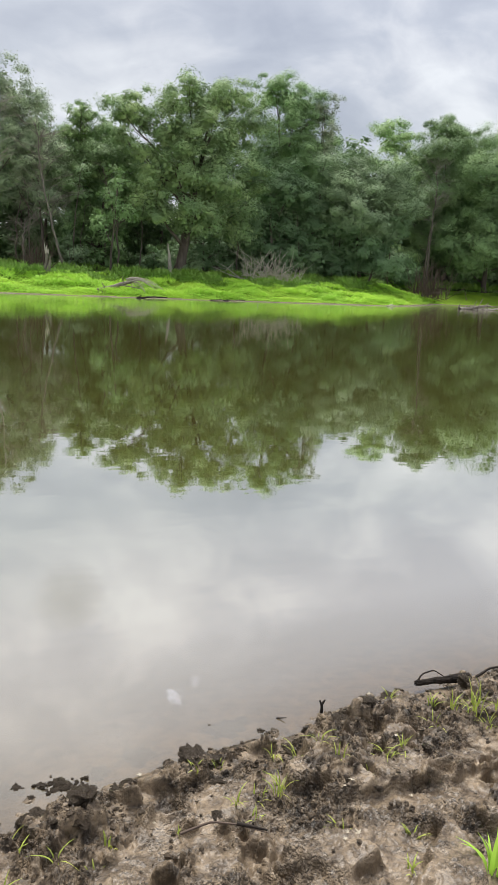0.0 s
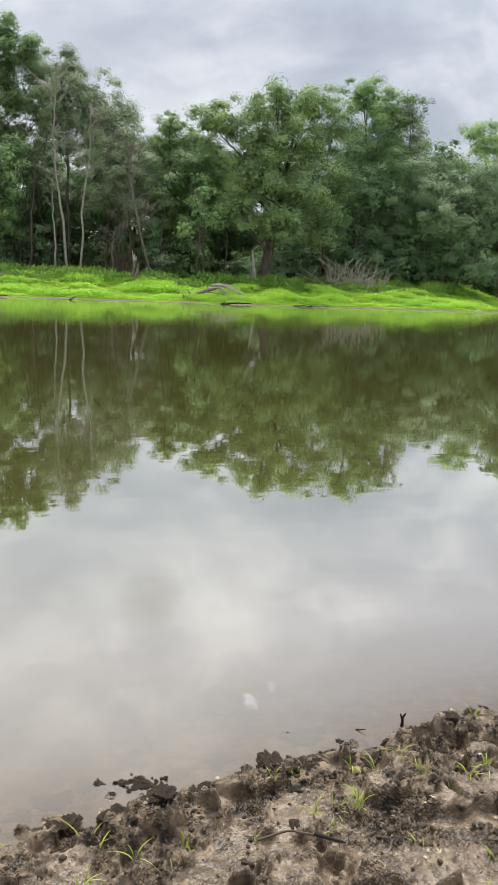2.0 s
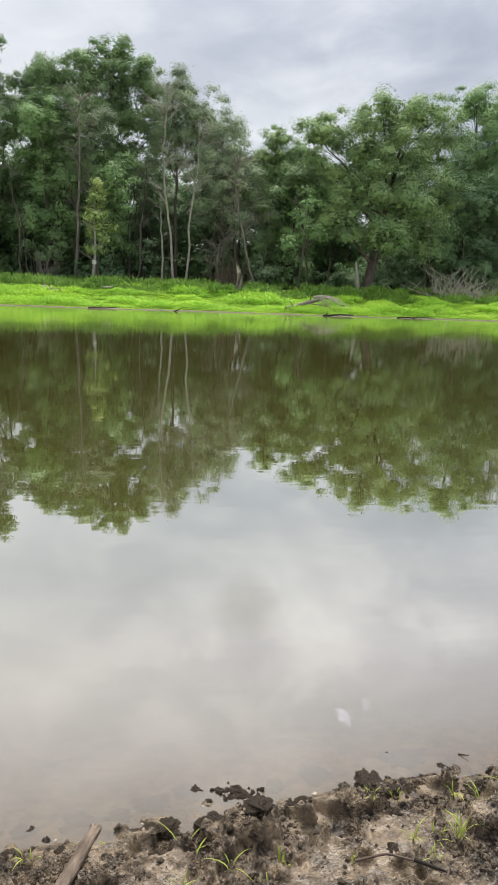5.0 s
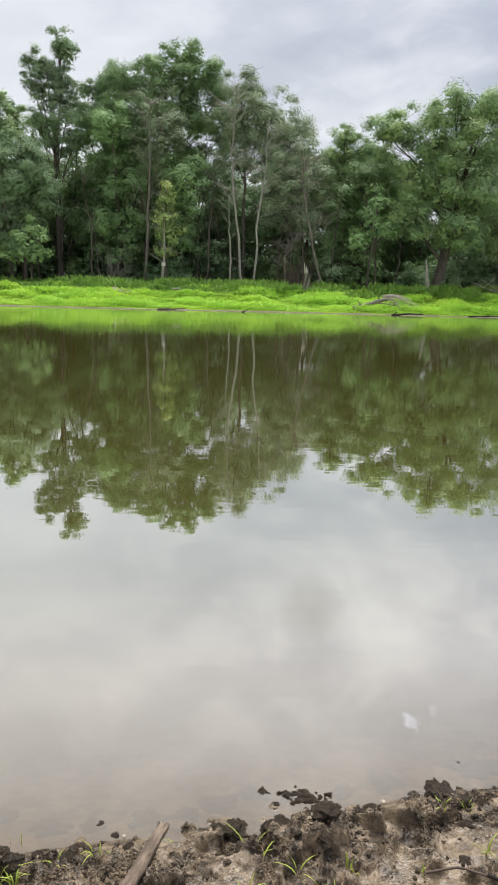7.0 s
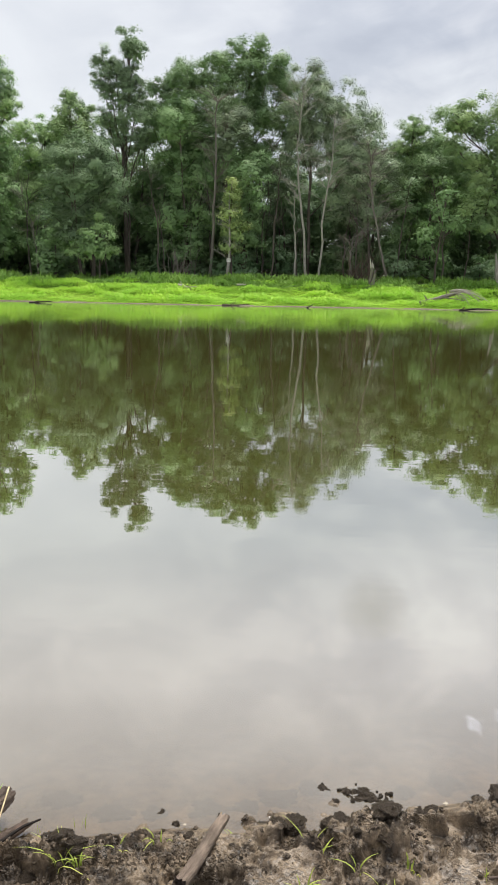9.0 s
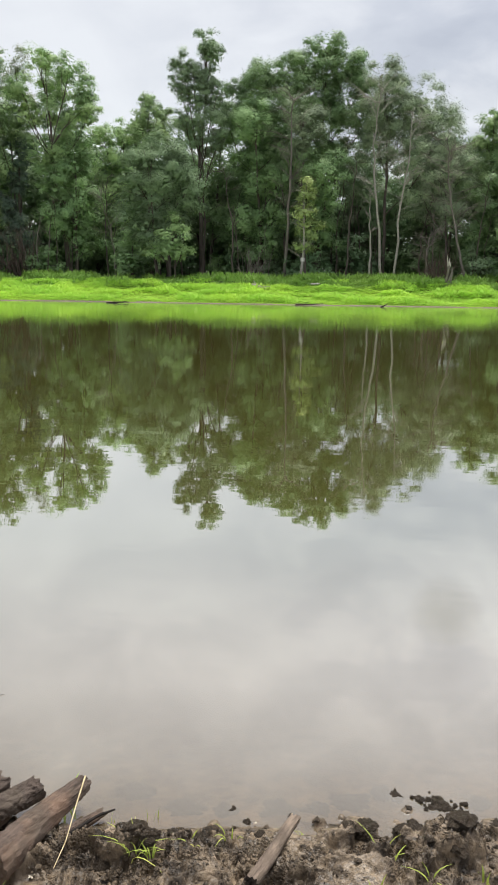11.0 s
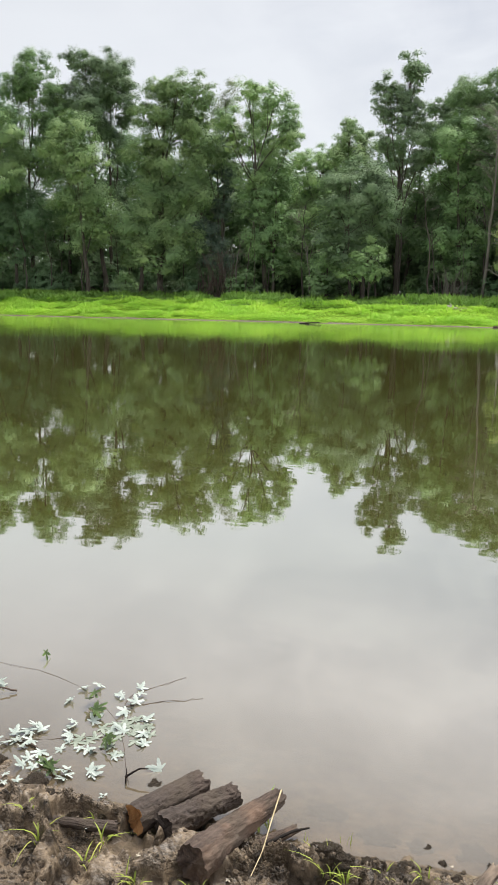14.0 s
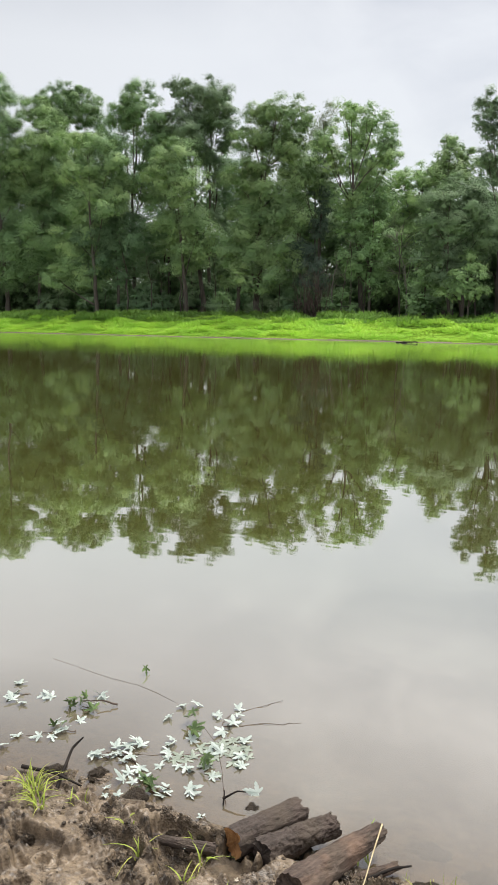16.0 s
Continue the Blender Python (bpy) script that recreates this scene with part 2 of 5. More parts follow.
def soil(name, a, c2, scale):
    m, t, b = material(name, 0.9, 0.15)
    c = ramp(t, noisy(t, scale, 6.0, 0.6), [(0.35, a), (0.65, c2)])
    c = mixed(t, maths(t, "MULTIPLY", noisy(t, scale * 7, 3.0), 0.5), c, a)
    t.links.new(c, b.inputs["Base Color"])
    bumped(t, b, noisy(t, scale * 5, 5.0), 0.6, 0.05)
    return m


SHORE = soil("shore_silt", (0.12, 0.10, 0.075), (0.25, 0.215, 0.165), 1.2)
MEADOW = soil("meadow_ground", (0.15, 0.26, 0.02), (0.25, 0.39, 0.03), 0.7)
# ground behind the meadow, coloured dark for the shade of weeds and trees
FLOOR = soil("shaded_forest_floor", (0.03, 0.042, 0.015), (0.07, 0.09, 0.035), 0.6)


def water_material():
    m, t, b = material("turbid_water", 0.025, 0.5)
    a = t.nodes.new("ShaderNodeAttribute")
    a.attribute_name = "depth"
    silt = ramp(t, maths(t, "ADD", a.outputs["Fac"], maths(t, "MULTIPLY", noisy(t, 1.6, 3.0), 0.10)),
                [(0.02, (0.335, 0.280, 0.195)), (0.20, (0.268, 0.228, 0.145)), (0.40, (0.132, 0.124, 0.034))])
    body = t.nodes.new("ShaderNodeBsdfDiffuse")
    t.links.new(silt, body.inputs[0])
    shine = t.nodes.new("ShaderNodeBsdfGlossy")
    far_y = t.nodes.new("ShaderNodeSeparateXYZ")
    spot = t.nodes.new("ShaderNodeTexCoord")
    link(t, spot, "Object", far_y, 0)
    breeze = ramp(t, maths(t, "MULTIPLY", far_y.outputs[1], 0.02, True), [(0.16, (0.014, 0.014, 0.014)), (0.25, (0.035, 0.035, 0.035)), (0.5, (0.05, 0.05, 0.05)), (0.9, (0.115, 0.115, 0.115))])
    t.links.new(breeze, shine.inputs["Roughness"])
    shine.inputs["Color"].default_value = (0.965, 0.968, 0.962, 1)
    graze = t.nodes.new("ShaderNodeLayerWeight")
    amount = maths(t, "MULTIPLY_ADD", graze.outputs["Facing"], 0.76, True)
    amount.node.inputs[2].default_value = 0.17
    ripple = maths(t, "ADD", noisy(t, 3.4, 2.0, 0.5, "Object", (0.3, 1, 1)), maths(t, "MULTIPLY", noisy(t, 8.0, 1.0, 0.5, "Object", (0.6, 1, 1)), 0.75))
    bumped(t, shine, ripple, 1.0, 0.00042)
    surface = t.nodes.new("ShaderNodeMixShader")
    t.links.new(amount, surface.inputs[0])
    t.links.new(body.outputs[0], surface.inputs[1])
    t.links.new(shine.outputs[0], surface.inputs[2])
    clear = t.nodes.new("ShaderNodeBsdfTransparent")
    clear.inputs[0].default_value = (0.80, 0.68, 0.52, 1)
    mix = t.nodes.new("ShaderNodeMixShader")
    t.links.new(ramp(t, a.outputs["Fac"], [(0.0, (0.55, 0.55, 0.55)), (0.012, (0.46, 0.46, 0.46)), (0.045, (0.24, 0.24, 0.24)), (0.11, (0.0, 0.0, 0.0))]), mix.inputs[0])
    t.links.new(surface.outputs[0], mix.inputs[1])
    t.nodes.remove(b)
    t.links.new(clear.outputs[0], mix.inputs[2])
    t.links.new(mix.outputs[0], t.nodes["Material Output"].inputs[0])
    return m


WATER = water_material()


def plain(name, c1, c2, scale, rough=0.6):
    m, t, b = material(name, rough, 0.3)
    t.links.new(ramp(t, noisy(t, scale, 4.0), [(0.35, c1), (0.65, c2)]), b.inputs["Base Color"])
    return m


SILVER = plain("leaf_silver_underside", (0.30, 0.35, 0.31), (0.48, 0.53, 0.48), 25.0, 0.5)
LEAFTOP = plain("leaf_green_top", (0.035, 0.06, 0.02), (0.13, 0.20, 0.06), 20.0, 0.4)
SUNKEN = plain("leaf_below_the_surface", (0.22, 0.255, 0.20), (0.31, 0.345, 0.28), 20.0, 0.5)
STRAW = plain("dry_straw", (0.36, 0.28, 0.15), (0.60, 0.50, 0.30), 30.0)
CHIP = plain("pale_chip", (0.36, 0.31, 0.23), (0.50, 0.45, 0.36), 40.0)
PAINT = plain("white_mark", (0.60, 0.58, 0.53), (0.78, 0.76, 0.72), 6.0)

# ---- ground and water ----
def hashed(ix, iy, seed):
    h = (ix.astype(np.int64) * 374761393 + iy.astype(np.int64) * 668265263 + seed * 974711) & 0x7FFFFFFF
    h = ((h ^ (h >> 13)) * 1274126177) & 0x7FFFFFFF
    return ((h ^ (h >> 16)) & 0xFFFF) / 65535.0


def vnoise(x, y, seed):
    ix, iy = np.floor(x), np.floor(y)
    fx, fy = x - ix, y - iy
    fx, fy = fx * fx * fx * (fx * (fx * 6 - 15) + 10), fy * fy * fy * (fy * (fy * 6 - 15) + 10)
    a, b = hashed(ix, iy, seed), hashed(ix + 1, iy, seed)
    c, d = hashed(ix, iy + 1, seed), hashed(ix + 1, iy + 1, seed)
    return (a + (b - a) * fx) * (1 - fy) + (c + (d - c) * fx) * fy


def fbm(x, y, seed, octaves=4, gain=0.5):
    total, amp, norm = 0.0, 1.0, 0.0
    for k in range(octaves):
        total = total + amp * vnoise(x * 2 ** k + 13.7 * k, y * 2 ** k - 7.1 * k, seed + k)
        norm, amp = norm + amp, amp * gain
    return total / norm


def smooth(a, b, v):
    s = np.clip((v - a) / (b - a), 0, 1)
    return s * s * (3 - 2 * s)


def near_shore(x):
    return np.interp(x, [-60, -6, -2.2, -1.7, -0.6, -0.15, 0.2, 0.55, 1.2, 1.6, 2.1, 6, 60],
                     [-10, 0.9, 1.80, 1.88, 1.98, 2.07, 2.11, 2.20, 2.33, 2.42, 2.46, 2.7, -4])


def far_shore(x):
    bend = np.where(x > 25, 0.065 * np.clip(x - 25, 0, 10.5) ** 2, 0)
    return 44.9 + bend + 0.9 * (fbm(x * 0.12, x * 0.0 + 3.3, 5, 3) - 0.5) + np.where(x < -60, -0.002 * (x + 60) ** 2, 0)


def height(x, y):
    """The lie of the land without the small relief of the trodden mud."""
    d = near_shore(x) + 0.05 * (fbm(x * 5, y * 0 + 1.5, 31, 3) - 0.5) - y
    near = np.where(d < 0, d * 0.13, 0.034 * smooth(0, 0.22, d) + 0.06 * np.clip(d, 0, 40) + 0.02 * np.clip(d - 3, 0, 60))
    e = y - far_shore(x)
    bank = 0.05 * smooth(0, 1.2, e) + 1.12 * smooth(0.7, 8.5, e) + 0.02 * np.clip(e - 8, 0, 40) + 0.16 * (fbm(x * 0.35, y * 0.5, 9, 3) - 0.5) * smooth(0.8, 3, e)
    far = np.where(e < 0, e * 0.12, bank)
    return np.maximum(np.where(y < 22, near, far), -1.6)


def lines(spans):
    """Grid lines: (from, to, step at the start, growth) one after another."""
    out = []
    for a, b, step, grow in spans:
        v = a
        while v < b - 1e-6:
            out.append(v)
            v += step
            step *= grow
    return out


dense_x = lines([(-2.5, 2.5, 0.0050, 1.0)])
side_x = lines([(2.5, 55, 0.02, 1.12), ])
side_x = [v for v in side_x if v < 8] + lines([(8, 60, 0.8, 1.0), (60, 3500, 2.0, 1.4)]) + [3500.0]
gx = np.array(sorted([-v for v in side_x] + dense_x + side_x))
gy = np.array(sorted([-v for v in lines([(-1.15, 3000, 0.012, 1.3)])] + lines([(1.156, 2.26, 0.0050, 1.0), (2.26, 43, 0.012, 1.28), (43, 64, 0.33, 1.0), (64, 4000, 0.8, 1.35)]) + [4000.0]))
X, Y = np.meshgrid(gx, gy)
# the lines of the trodden strip follow the water's edge
Y = Y + (near_shore(X) - 2.1) * smooth(0.3, 1.1, Y) * (1 - smooth(2.3, 6.0, Y)) * (1 - smooth(2.5, 8.0, np.abs(X)))
H = height(X, Y)

# trodden mud: crumbs, clods, hoof and boot prints
rows_ = (gy > 1.0) & (gy < 2.5)
cols_ = (gx > -2.9) & (gx < 2.9)
sub = np.ix_(rows_, cols_)
mx, my, mh = X[sub], Y[sub], H[sub].copy()
inland = near_shore(mx) - my
wet = smooth(-0.03, 0.11, inland)
churn = 0.35 + 0.95 * smooth(0.35, 0.62, fbm(mx * 2.3, my * 2.3, 77, 3)) + 0.5 * np.exp(-((inland - 0.09) / 0.10) ** 2)
ridge = 1 - np.abs(2 * fbm(mx * 6, my * 6, 41, 3, 0.4) - 1)
def cells(x, y, seed):
    """Broken clods: the gap to the next clod's edge, and a number for each clod."""
    ix, iy = np.floor(x), np.floor(y)
    f1, f2, who = np.full(x.shape, 9.0), np.full(x.shape, 9.0), np.zeros(x.shape)
    for i in (-1, 0, 1):
        for j in (-1, 0, 1):
            cx, cy = ix + i, iy + j
            d = np.hypot(cx + hashed(cx, cy, seed) - x, cy + hashed(cx, cy, seed + 7) - y)
            closer = d < f1
            f2 = np.where(closer, f1, np.minimum(f2, d))
            who = np.where(closer, hashed(cx, cy, seed + 3), who)
            f1 = np.where(closer, d, f1)
    return f2 - f1, who


warp_x, warp_y = fbm(mx * 26, my * 26, 15, 3), fbm(mx * 26, my * 26, 18, 3)
lump = fbm(mx * 8 + 2 * fbm(mx * 4, my * 4, 3, 2), my * 8, 43, 4, 0.42)
grit = fbm(mx * 42, my * 42, 47, 2, 0.5)
edge_a, clod_a = cells(mx * 17 + 1.1 * warp_x, my * 17 + 1.1 * warp_y, 51)
edge_b, clod_b = cells(mx * 44 + 1.2 * warp_x, my * 44 + 1.2 * warp_y, 57)
broken = smooth(0.43, 0.56, fbm(mx * 4.2, my * 5.5, 63, 4) + 0.10 * np.exp(-((inland - 0.10) / 0.09) ** 2))
mh += wet * (0.012 + 0.988 * broken) * (0.017 * smooth(0.0, 0.40, edge_a) * clod_a ** 1.2 + 0.015 * smooth(0.0, 0.45, edge_b) * clod_b - 0.012)
mh += wet * 0.0035 * (fbm(mx * 70, my * 70, 67, 2) - 0.5)
mh += wet * churn * (0.046 * (smooth(0.43, 0.56, lump) - 0.4) + 0.014 * (ridge - 0.72) + 0.006 * (grit - 0.5) * smooth(0.4, 0.6, lump))
shred = 1 - np.abs(2 * fbm(mx * 19 + 2.2 * warp_x, my * 27 + 2.2 * warp_y, 83, 3, 0.55) - 1)
mh += wet * (0.4 + 0.6 * broken) * 0.022 * (np.clip(shred, 0, 1) ** 4 - 0.3)
rng = np.random.default_rng(11)


def stamp(cx, cy, r, amount, squash=1.0, turn=0.0, rim=0.0, rough=0.35):
    """Raise (or press in) one patch of the mud."""
    near_ = (np.abs(mx - cx) < r * 2.2) & (np.abs(my - cy) < r * 2.2)
    i, j = np.where(near_)
    if len(i) == 0:
        return
    i0, i1, j0, j1 = i.min(), i.max() + 1, j.min(), j.max() + 1
    u, v = mx[i0:i1, j0:j1] - cx, my[i0:i1, j0:j1] - cy
    a, b = u * math.cos(turn) + v * math.sin(turn), (v * math.cos(turn) - u * math.sin(turn)) / squash
    d = np.sqrt(a * a + b * b) / r
    d = d * (1 + rough * (fbm(u * 30 + cx * 50, v * 30 + cy * 50, 91, 3) - 0.5) * 2)
    mh[i0:i1, j0:j1] += amount * (1 - smooth(0.55, 0.98, d)) + rim * np.exp(-((d - 1.15) / 0.2) ** 2)


for _ in range(44):
    cx = rng.uniform(-2.4, 2.4)
    cy = near_shore(cx) - rng.uniform(0.1, 0.75)
    stamp(cx, cy, rng.uniform(0.03, 0.06), -rng.uniform(0.014, 0.030), rng.uniform(0.5, 0.85), rng.uniform(0, 3), rng.uniform(0.006, 0.014), 0.45)
for _ in range(260):
    cx = rng.uniform(-2.45, 2.45)
    cy = near_shore(cx) + 0.02 - abs(rng.normal(0, 0.16))
    r = rng.uniform(0.008, 0.034)
    stamp(cx, cy, r, r * rng.uniform(0.35, 0.7), rng.uniform(0.6, 1), rng.uniform(0, 3), 0, 0.5)
for cx, cy, r, a in ((1.33, 2.24, 0.075, 0.06), (1.24, 2.21, 0.06, 0.04), (1.16, 2.20, 0.06, 0.035), (-0.63, 1.85, 0.06, 0.065), (0.17, 2.10, 0.045, 0.02), (0.26, 2.23, 0.06, 0.006),
                     (0.16, 2.19, 0.025, 0.026), (0.28, 2.02, 0.09, 0.05), (0.02, 2.07, 0.06, 0.05), (0.72, 2.20, 0.07, 0.035), (-0.42, 1.94, 0.05, 0.03), (-1.62, 1.80, 0.08, 0.055),
                     (-1.42, 1.74, 0.11, 0.04), (-2.0, 1.86, 0.06, 0.04), (-1.88, 1.93, 0.05, 0.035), (1.9, 2.3, 0.07, 0.05), (-0.2, 1.93, 0.06, 0.02)):
    stamp(cx, cy, r * 1.25, a * 0.55, 0.75, rng.uniform(-0.4, 0.4), 0, 0.7)
for cx, cy, r in ((1.28, 2.11, 0.09), (1.44, 1.83, 0.05), (1.62, 1.78, 0.055), (-1.36, 1.66, 0.1), (-1.21, 1.72, 0.08), (-1.05, 1.58, 0.07), (-0.02, 1.93, 0.07), (0.55, 1.98, 0.06)):
    stamp(cx, cy, r, -0.04, 0.6, rng.uniform(-0.3, 0.3), 0.012, 0.3)
mh = np.where(inland > 0.05, np.maximum(mh, 0.010 + 0.004 * grit), mh)
H[sub] = mh
BROKEN = np.full(H.shape, 0.5)
BROKEN[sub] = np.clip(broken * (0.55 + 0.6 * clod_b) + 0.45 * np.exp(-((inland - 0.01) / 0.025) ** 2), 0, 1) * smooth(-0.08, -0.01, inland)


def sheet(name, xs, ys, heights):
    """A grid mesh over the lines xs and ys."""
    gridx, gridy = (xs, ys) if np.ndim(xs) == 2 else np.meshgrid(xs, ys)
    ny, nx = gridx.shape
    co = np.stack([gridx, gridy, heights], -1).reshape(-1, 3)
    i = (np.arange(ny - 1)[:, None] * nx + np.arange(nx - 1)[None, :]).ravel()
    return mesh_of(name, co, np.stack([i, i + 1, i + nx + 1, i + nx], 1))


def mesh_of(name, co, faces, smooth_faces=True):
    """A mesh from arrays of corners and of faces that all have the same number of sides."""
    me = bpy.data.meshes.new(name)
    n, k = len(faces), faces.shape[1]
    me.vertices.add(len(co))
    me.vertices.foreach_set("co", np.ascontiguousarray(co, dtype=np.float32).ravel())
    me.loops.add(n * k)
    me.loops.foreach_set("vertex_index", np.ascontiguousarray(faces, dtype=np.int32).ravel())
    me.polygons.add(n)
    me.polygons.foreach_set("loop_start", np.arange(0, n * k, k, dtype=np.int32))
    me.polygons.foreach_set("use_smooth", np.full(n, smooth_faces))
    me.update(calc_edges=True)
    return me


land = sheet("ground", X, Y, H)
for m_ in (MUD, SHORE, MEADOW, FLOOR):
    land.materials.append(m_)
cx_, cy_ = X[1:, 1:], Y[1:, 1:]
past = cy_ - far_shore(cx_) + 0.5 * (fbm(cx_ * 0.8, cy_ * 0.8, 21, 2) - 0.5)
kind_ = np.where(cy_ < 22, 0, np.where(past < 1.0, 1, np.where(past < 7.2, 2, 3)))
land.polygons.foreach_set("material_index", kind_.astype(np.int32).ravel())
worn = land.attributes.new("broken", "FLOAT", "POINT")
worn.data.foreach_set("value", BROKEN.astype(np.float32).ravel())
tagged(new("ground", land), "muddy trodden near bank and grassy far bank of the river", "ground", kind="structure")

wx = np.array(sorted([-v for v in lines([(3.2, 3400, 0.1, 1.5)])] + lines([(-3.2, 3.2, 0.035, 1.0), (3.2, 3400, 0.1, 1.5)])))
wy = np.array([-8.0, 0.5] + lines([(1.4, 3.4, 0.025, 1.0), (3.4, 60, 0.2, 1.3)]) + [44.5, 45.5, 62.0])
wy.sort()
WX, WY = np.meshgrid(wx, wy)
pool = sheet("water", wx, wy, WX * 0)
depth_ = pool.attributes.new("depth", "FLOAT", "POINT")
depth_.data.foreach_set("value", np.clip(-height(WX, WY), 0, 5).astype(np.float32).ravel())
pool.materials.append(WATER)
tagged(new("water", pool), "still turbid olive-brown river water mirroring trees and sky", "water", kind="structure")

# ---- woody things ----
def lift_at(x, y):
    return float(height(np.array([[x]]), np.array([[y]]))[0, 0])


def part(name, me, mats, parent=None, label=""):
    ob = new(name, me)
    for m_ in mats if isinstance(mats, (list, tuple)) else [mats]:
        me.materials.append(m_)
    if parent:
        ob.parent = parent
    if label:
        ob["label"] = label
    return ob


def tubes(name, runs, sides=7):
    """One mesh of tapered tubes; each run is a list of (x, y, z, radius)."""
    cos, faces, base = [], [], 0
    ang = np.arange(sides) * 2 * np.pi / sides
    for run in runs:
        p = np.array(run, float)
        c, r = p[:, :3], p[:, 3]
        tan = np.gradient(c, axis=0)
        tan /= np.linalg.norm(tan, axis=1)[:, None] + 1e-9
        ref = np.where(np.abs(tan[:, 2:3]) > 0.9, np.array([[1.0, 0, 0]]), np.array([[0, 0, 1.0]]))
        u = np.cross(tan, ref)
        u /= np.linalg.norm(u, axis=1)[:, None] + 1e-9
        v = np.cross(tan, u)
        ring = c[:, None] + r[:, None, None] * (np.cos(ang)[None, :, None] * u[:, None] + np.sin(ang)[None, :, None] * v[:, None])
        cos.append(ring.reshape(-1, 3))
        n = len(p)
        i = np.arange(n - 1)[:, None] * sides + np.arange(sides)[None, :]
        j = np.arange(n - 1)[:, None] * sides + (np.arange(sides)[None, :] + 1) % sides
        faces.append(base + np.stack([i, j, j + sides, i + sides], -1).reshape(-1, 4))
        base += n * sides
    return mesh_of(name, np.concatenate(cos), np.concatenate(faces))


def bend(rng, a, b, ra, rb, wobble, n=7, sag=0.0):
    """A crooked tapering run from a to b."""
    a, b = np.array(a, float), np.array(b, float)
    s = np.linspace(0, 1, n)[:, None]
    length = np.linalg.norm(b - a)
    off = np.cumsum(rng.normal(0, wobble * length / n, (n, 3)), 0)
    off = off - s * off[-1] - (1 - s) * off[0]
    p = a + (b - a) * s + off
    p[:, 2] += sag * length * (s[:, 0] - s[:, 0] ** 2) * 4
    return [(*q, ra + (rb - ra) * t_) for q, t_ in zip(p, s[:, 0] ** 0.8)]


def leaves(name, rng, blobs, size, cover, spread=1.0, heart=1.0):
    """A crown: leaves in clumps, the clumps in rounded masses (x, y, z, rx, ry, rz)."""
    points, outs = [], []
    for x, y, z, rx, ry, rz in blobs:
        clumps = max(7, int(4.2 * rx * rz + 6))
        per = max(8, int(cover * np.pi * rx * rz * 2.7 / (size * size * 0.30) / clumps))
        d = rng.normal(size=(clumps, 3))
        d /= np.linalg.norm(d, axis=1)[:, None]
        d[:, 2] = d[:, 2] * 0.9 + 0.1
        c = d * rng.uniform(0.25, 1.10, (clumps, 1)) ** 0.6
        mid = np.array([x, y, z]) + c * np.array([rx, ry, rz])
        cr = rng.uniform(0.34, 0.62, clumps) * (0.60 + 0.45 * min(rx, rz)) * spread
        # each clump is a leafy dome, open beneath, with ragged sprigs at its rim
        q = rng.normal(size=(clumps, per, 3))
        q /= np.linalg.norm(q, axis=2)[:, :, None] + 1e-9
        q[:, :, 2] = np.where(q[:, :, 2] < -0.45, -0.6 * q[:, :, 2], q[:, :, 2])
        shell = 0.34 + 0.70 * rng.random((clumps, per, 1)) ** 0.6
        sprigs = max(6, per // 22)
                # leaves gather along a few outward twigs of the clump
        which = rng.integers(0, sprigs, (clumps, per))
        reach = (1 + 0.20 * rng.normal(size=(clumps, sprigs, 1)))[np.arange(clumps)[:, None], which]
        lead = q[:, :sprigs][np.arange(clumps)[:, None], which]
        q = q * 0.40 + lead * 0.60
        q /= np.linalg.norm(q, axis=2)[:, :, None] + 1e-9
        points.append((mid[:, None] + q * shell * reach * cr[:, None, None] * np.array([1.10, 1.10, 0.98])).reshape(-1, 3))
        outs.append((np.repeat(d[:, None], per, 1) * 0.45 + q).reshape(-1, 3))
    small = sum(len(q) for q in points)
    # broader sprays fill the shaded heart of each mass
    for x, y, z, rx, ry, rz in blobs:
        m = int(heart * 30 * rx * rz)
        d = rng.normal(size=(m, 3))
        d *= (rng.uniform(0.02, 0.40, m) ** 0.5 / (np.linalg.norm(d, axis=1) + 1e-9))[:, None]
        points.append(np.array([x, y, z]) + d * np.array([rx, ry, rz]))
        outs.append(d)
    p, o = np.concatenate(points), np.concatenate(outs)
    n = len(p)
    normal = o * 0.95 + np.array([0, 0, 0.50]) + rng.normal(0, 0.26, (n, 3))
    normal /= np.linalg.norm(normal, axis=1)[:, None] + 1e-9
    a = np.cross(normal, rng.normal(size=(n, 3)))
    a /= np.linalg.norm(a, axis=1)[:, None] + 1e-9
    b = np.cross(normal, a)
    s = size * rng.uniform(0.65, 1.3, (n, 1))
    s[small:] = rng.uniform(0.28, 0.45, (n - small, 1))
    tip, side = a * s * 0.72, b * s * 0.42
    co = np.stack([p - tip * 0.35 - side, p - tip * 0.35 + side, p + tip], 1).reshape(-1, 3)
    return mesh_of(name, co, np.arange(3 * n).reshape(-1, 3), False)


COUNT = [100]
HEART = {"sparse": 0.0, "grey": 0.35, "tall": 0.9, "shade": 0.8, "vine": 0.9}
SIZES = {"willow": 0.105, "grey": 0.105, "sparse": 0.11, "vine": 0.12, "tall": 0.125, "dark": 0.125, "shade": 0.24}


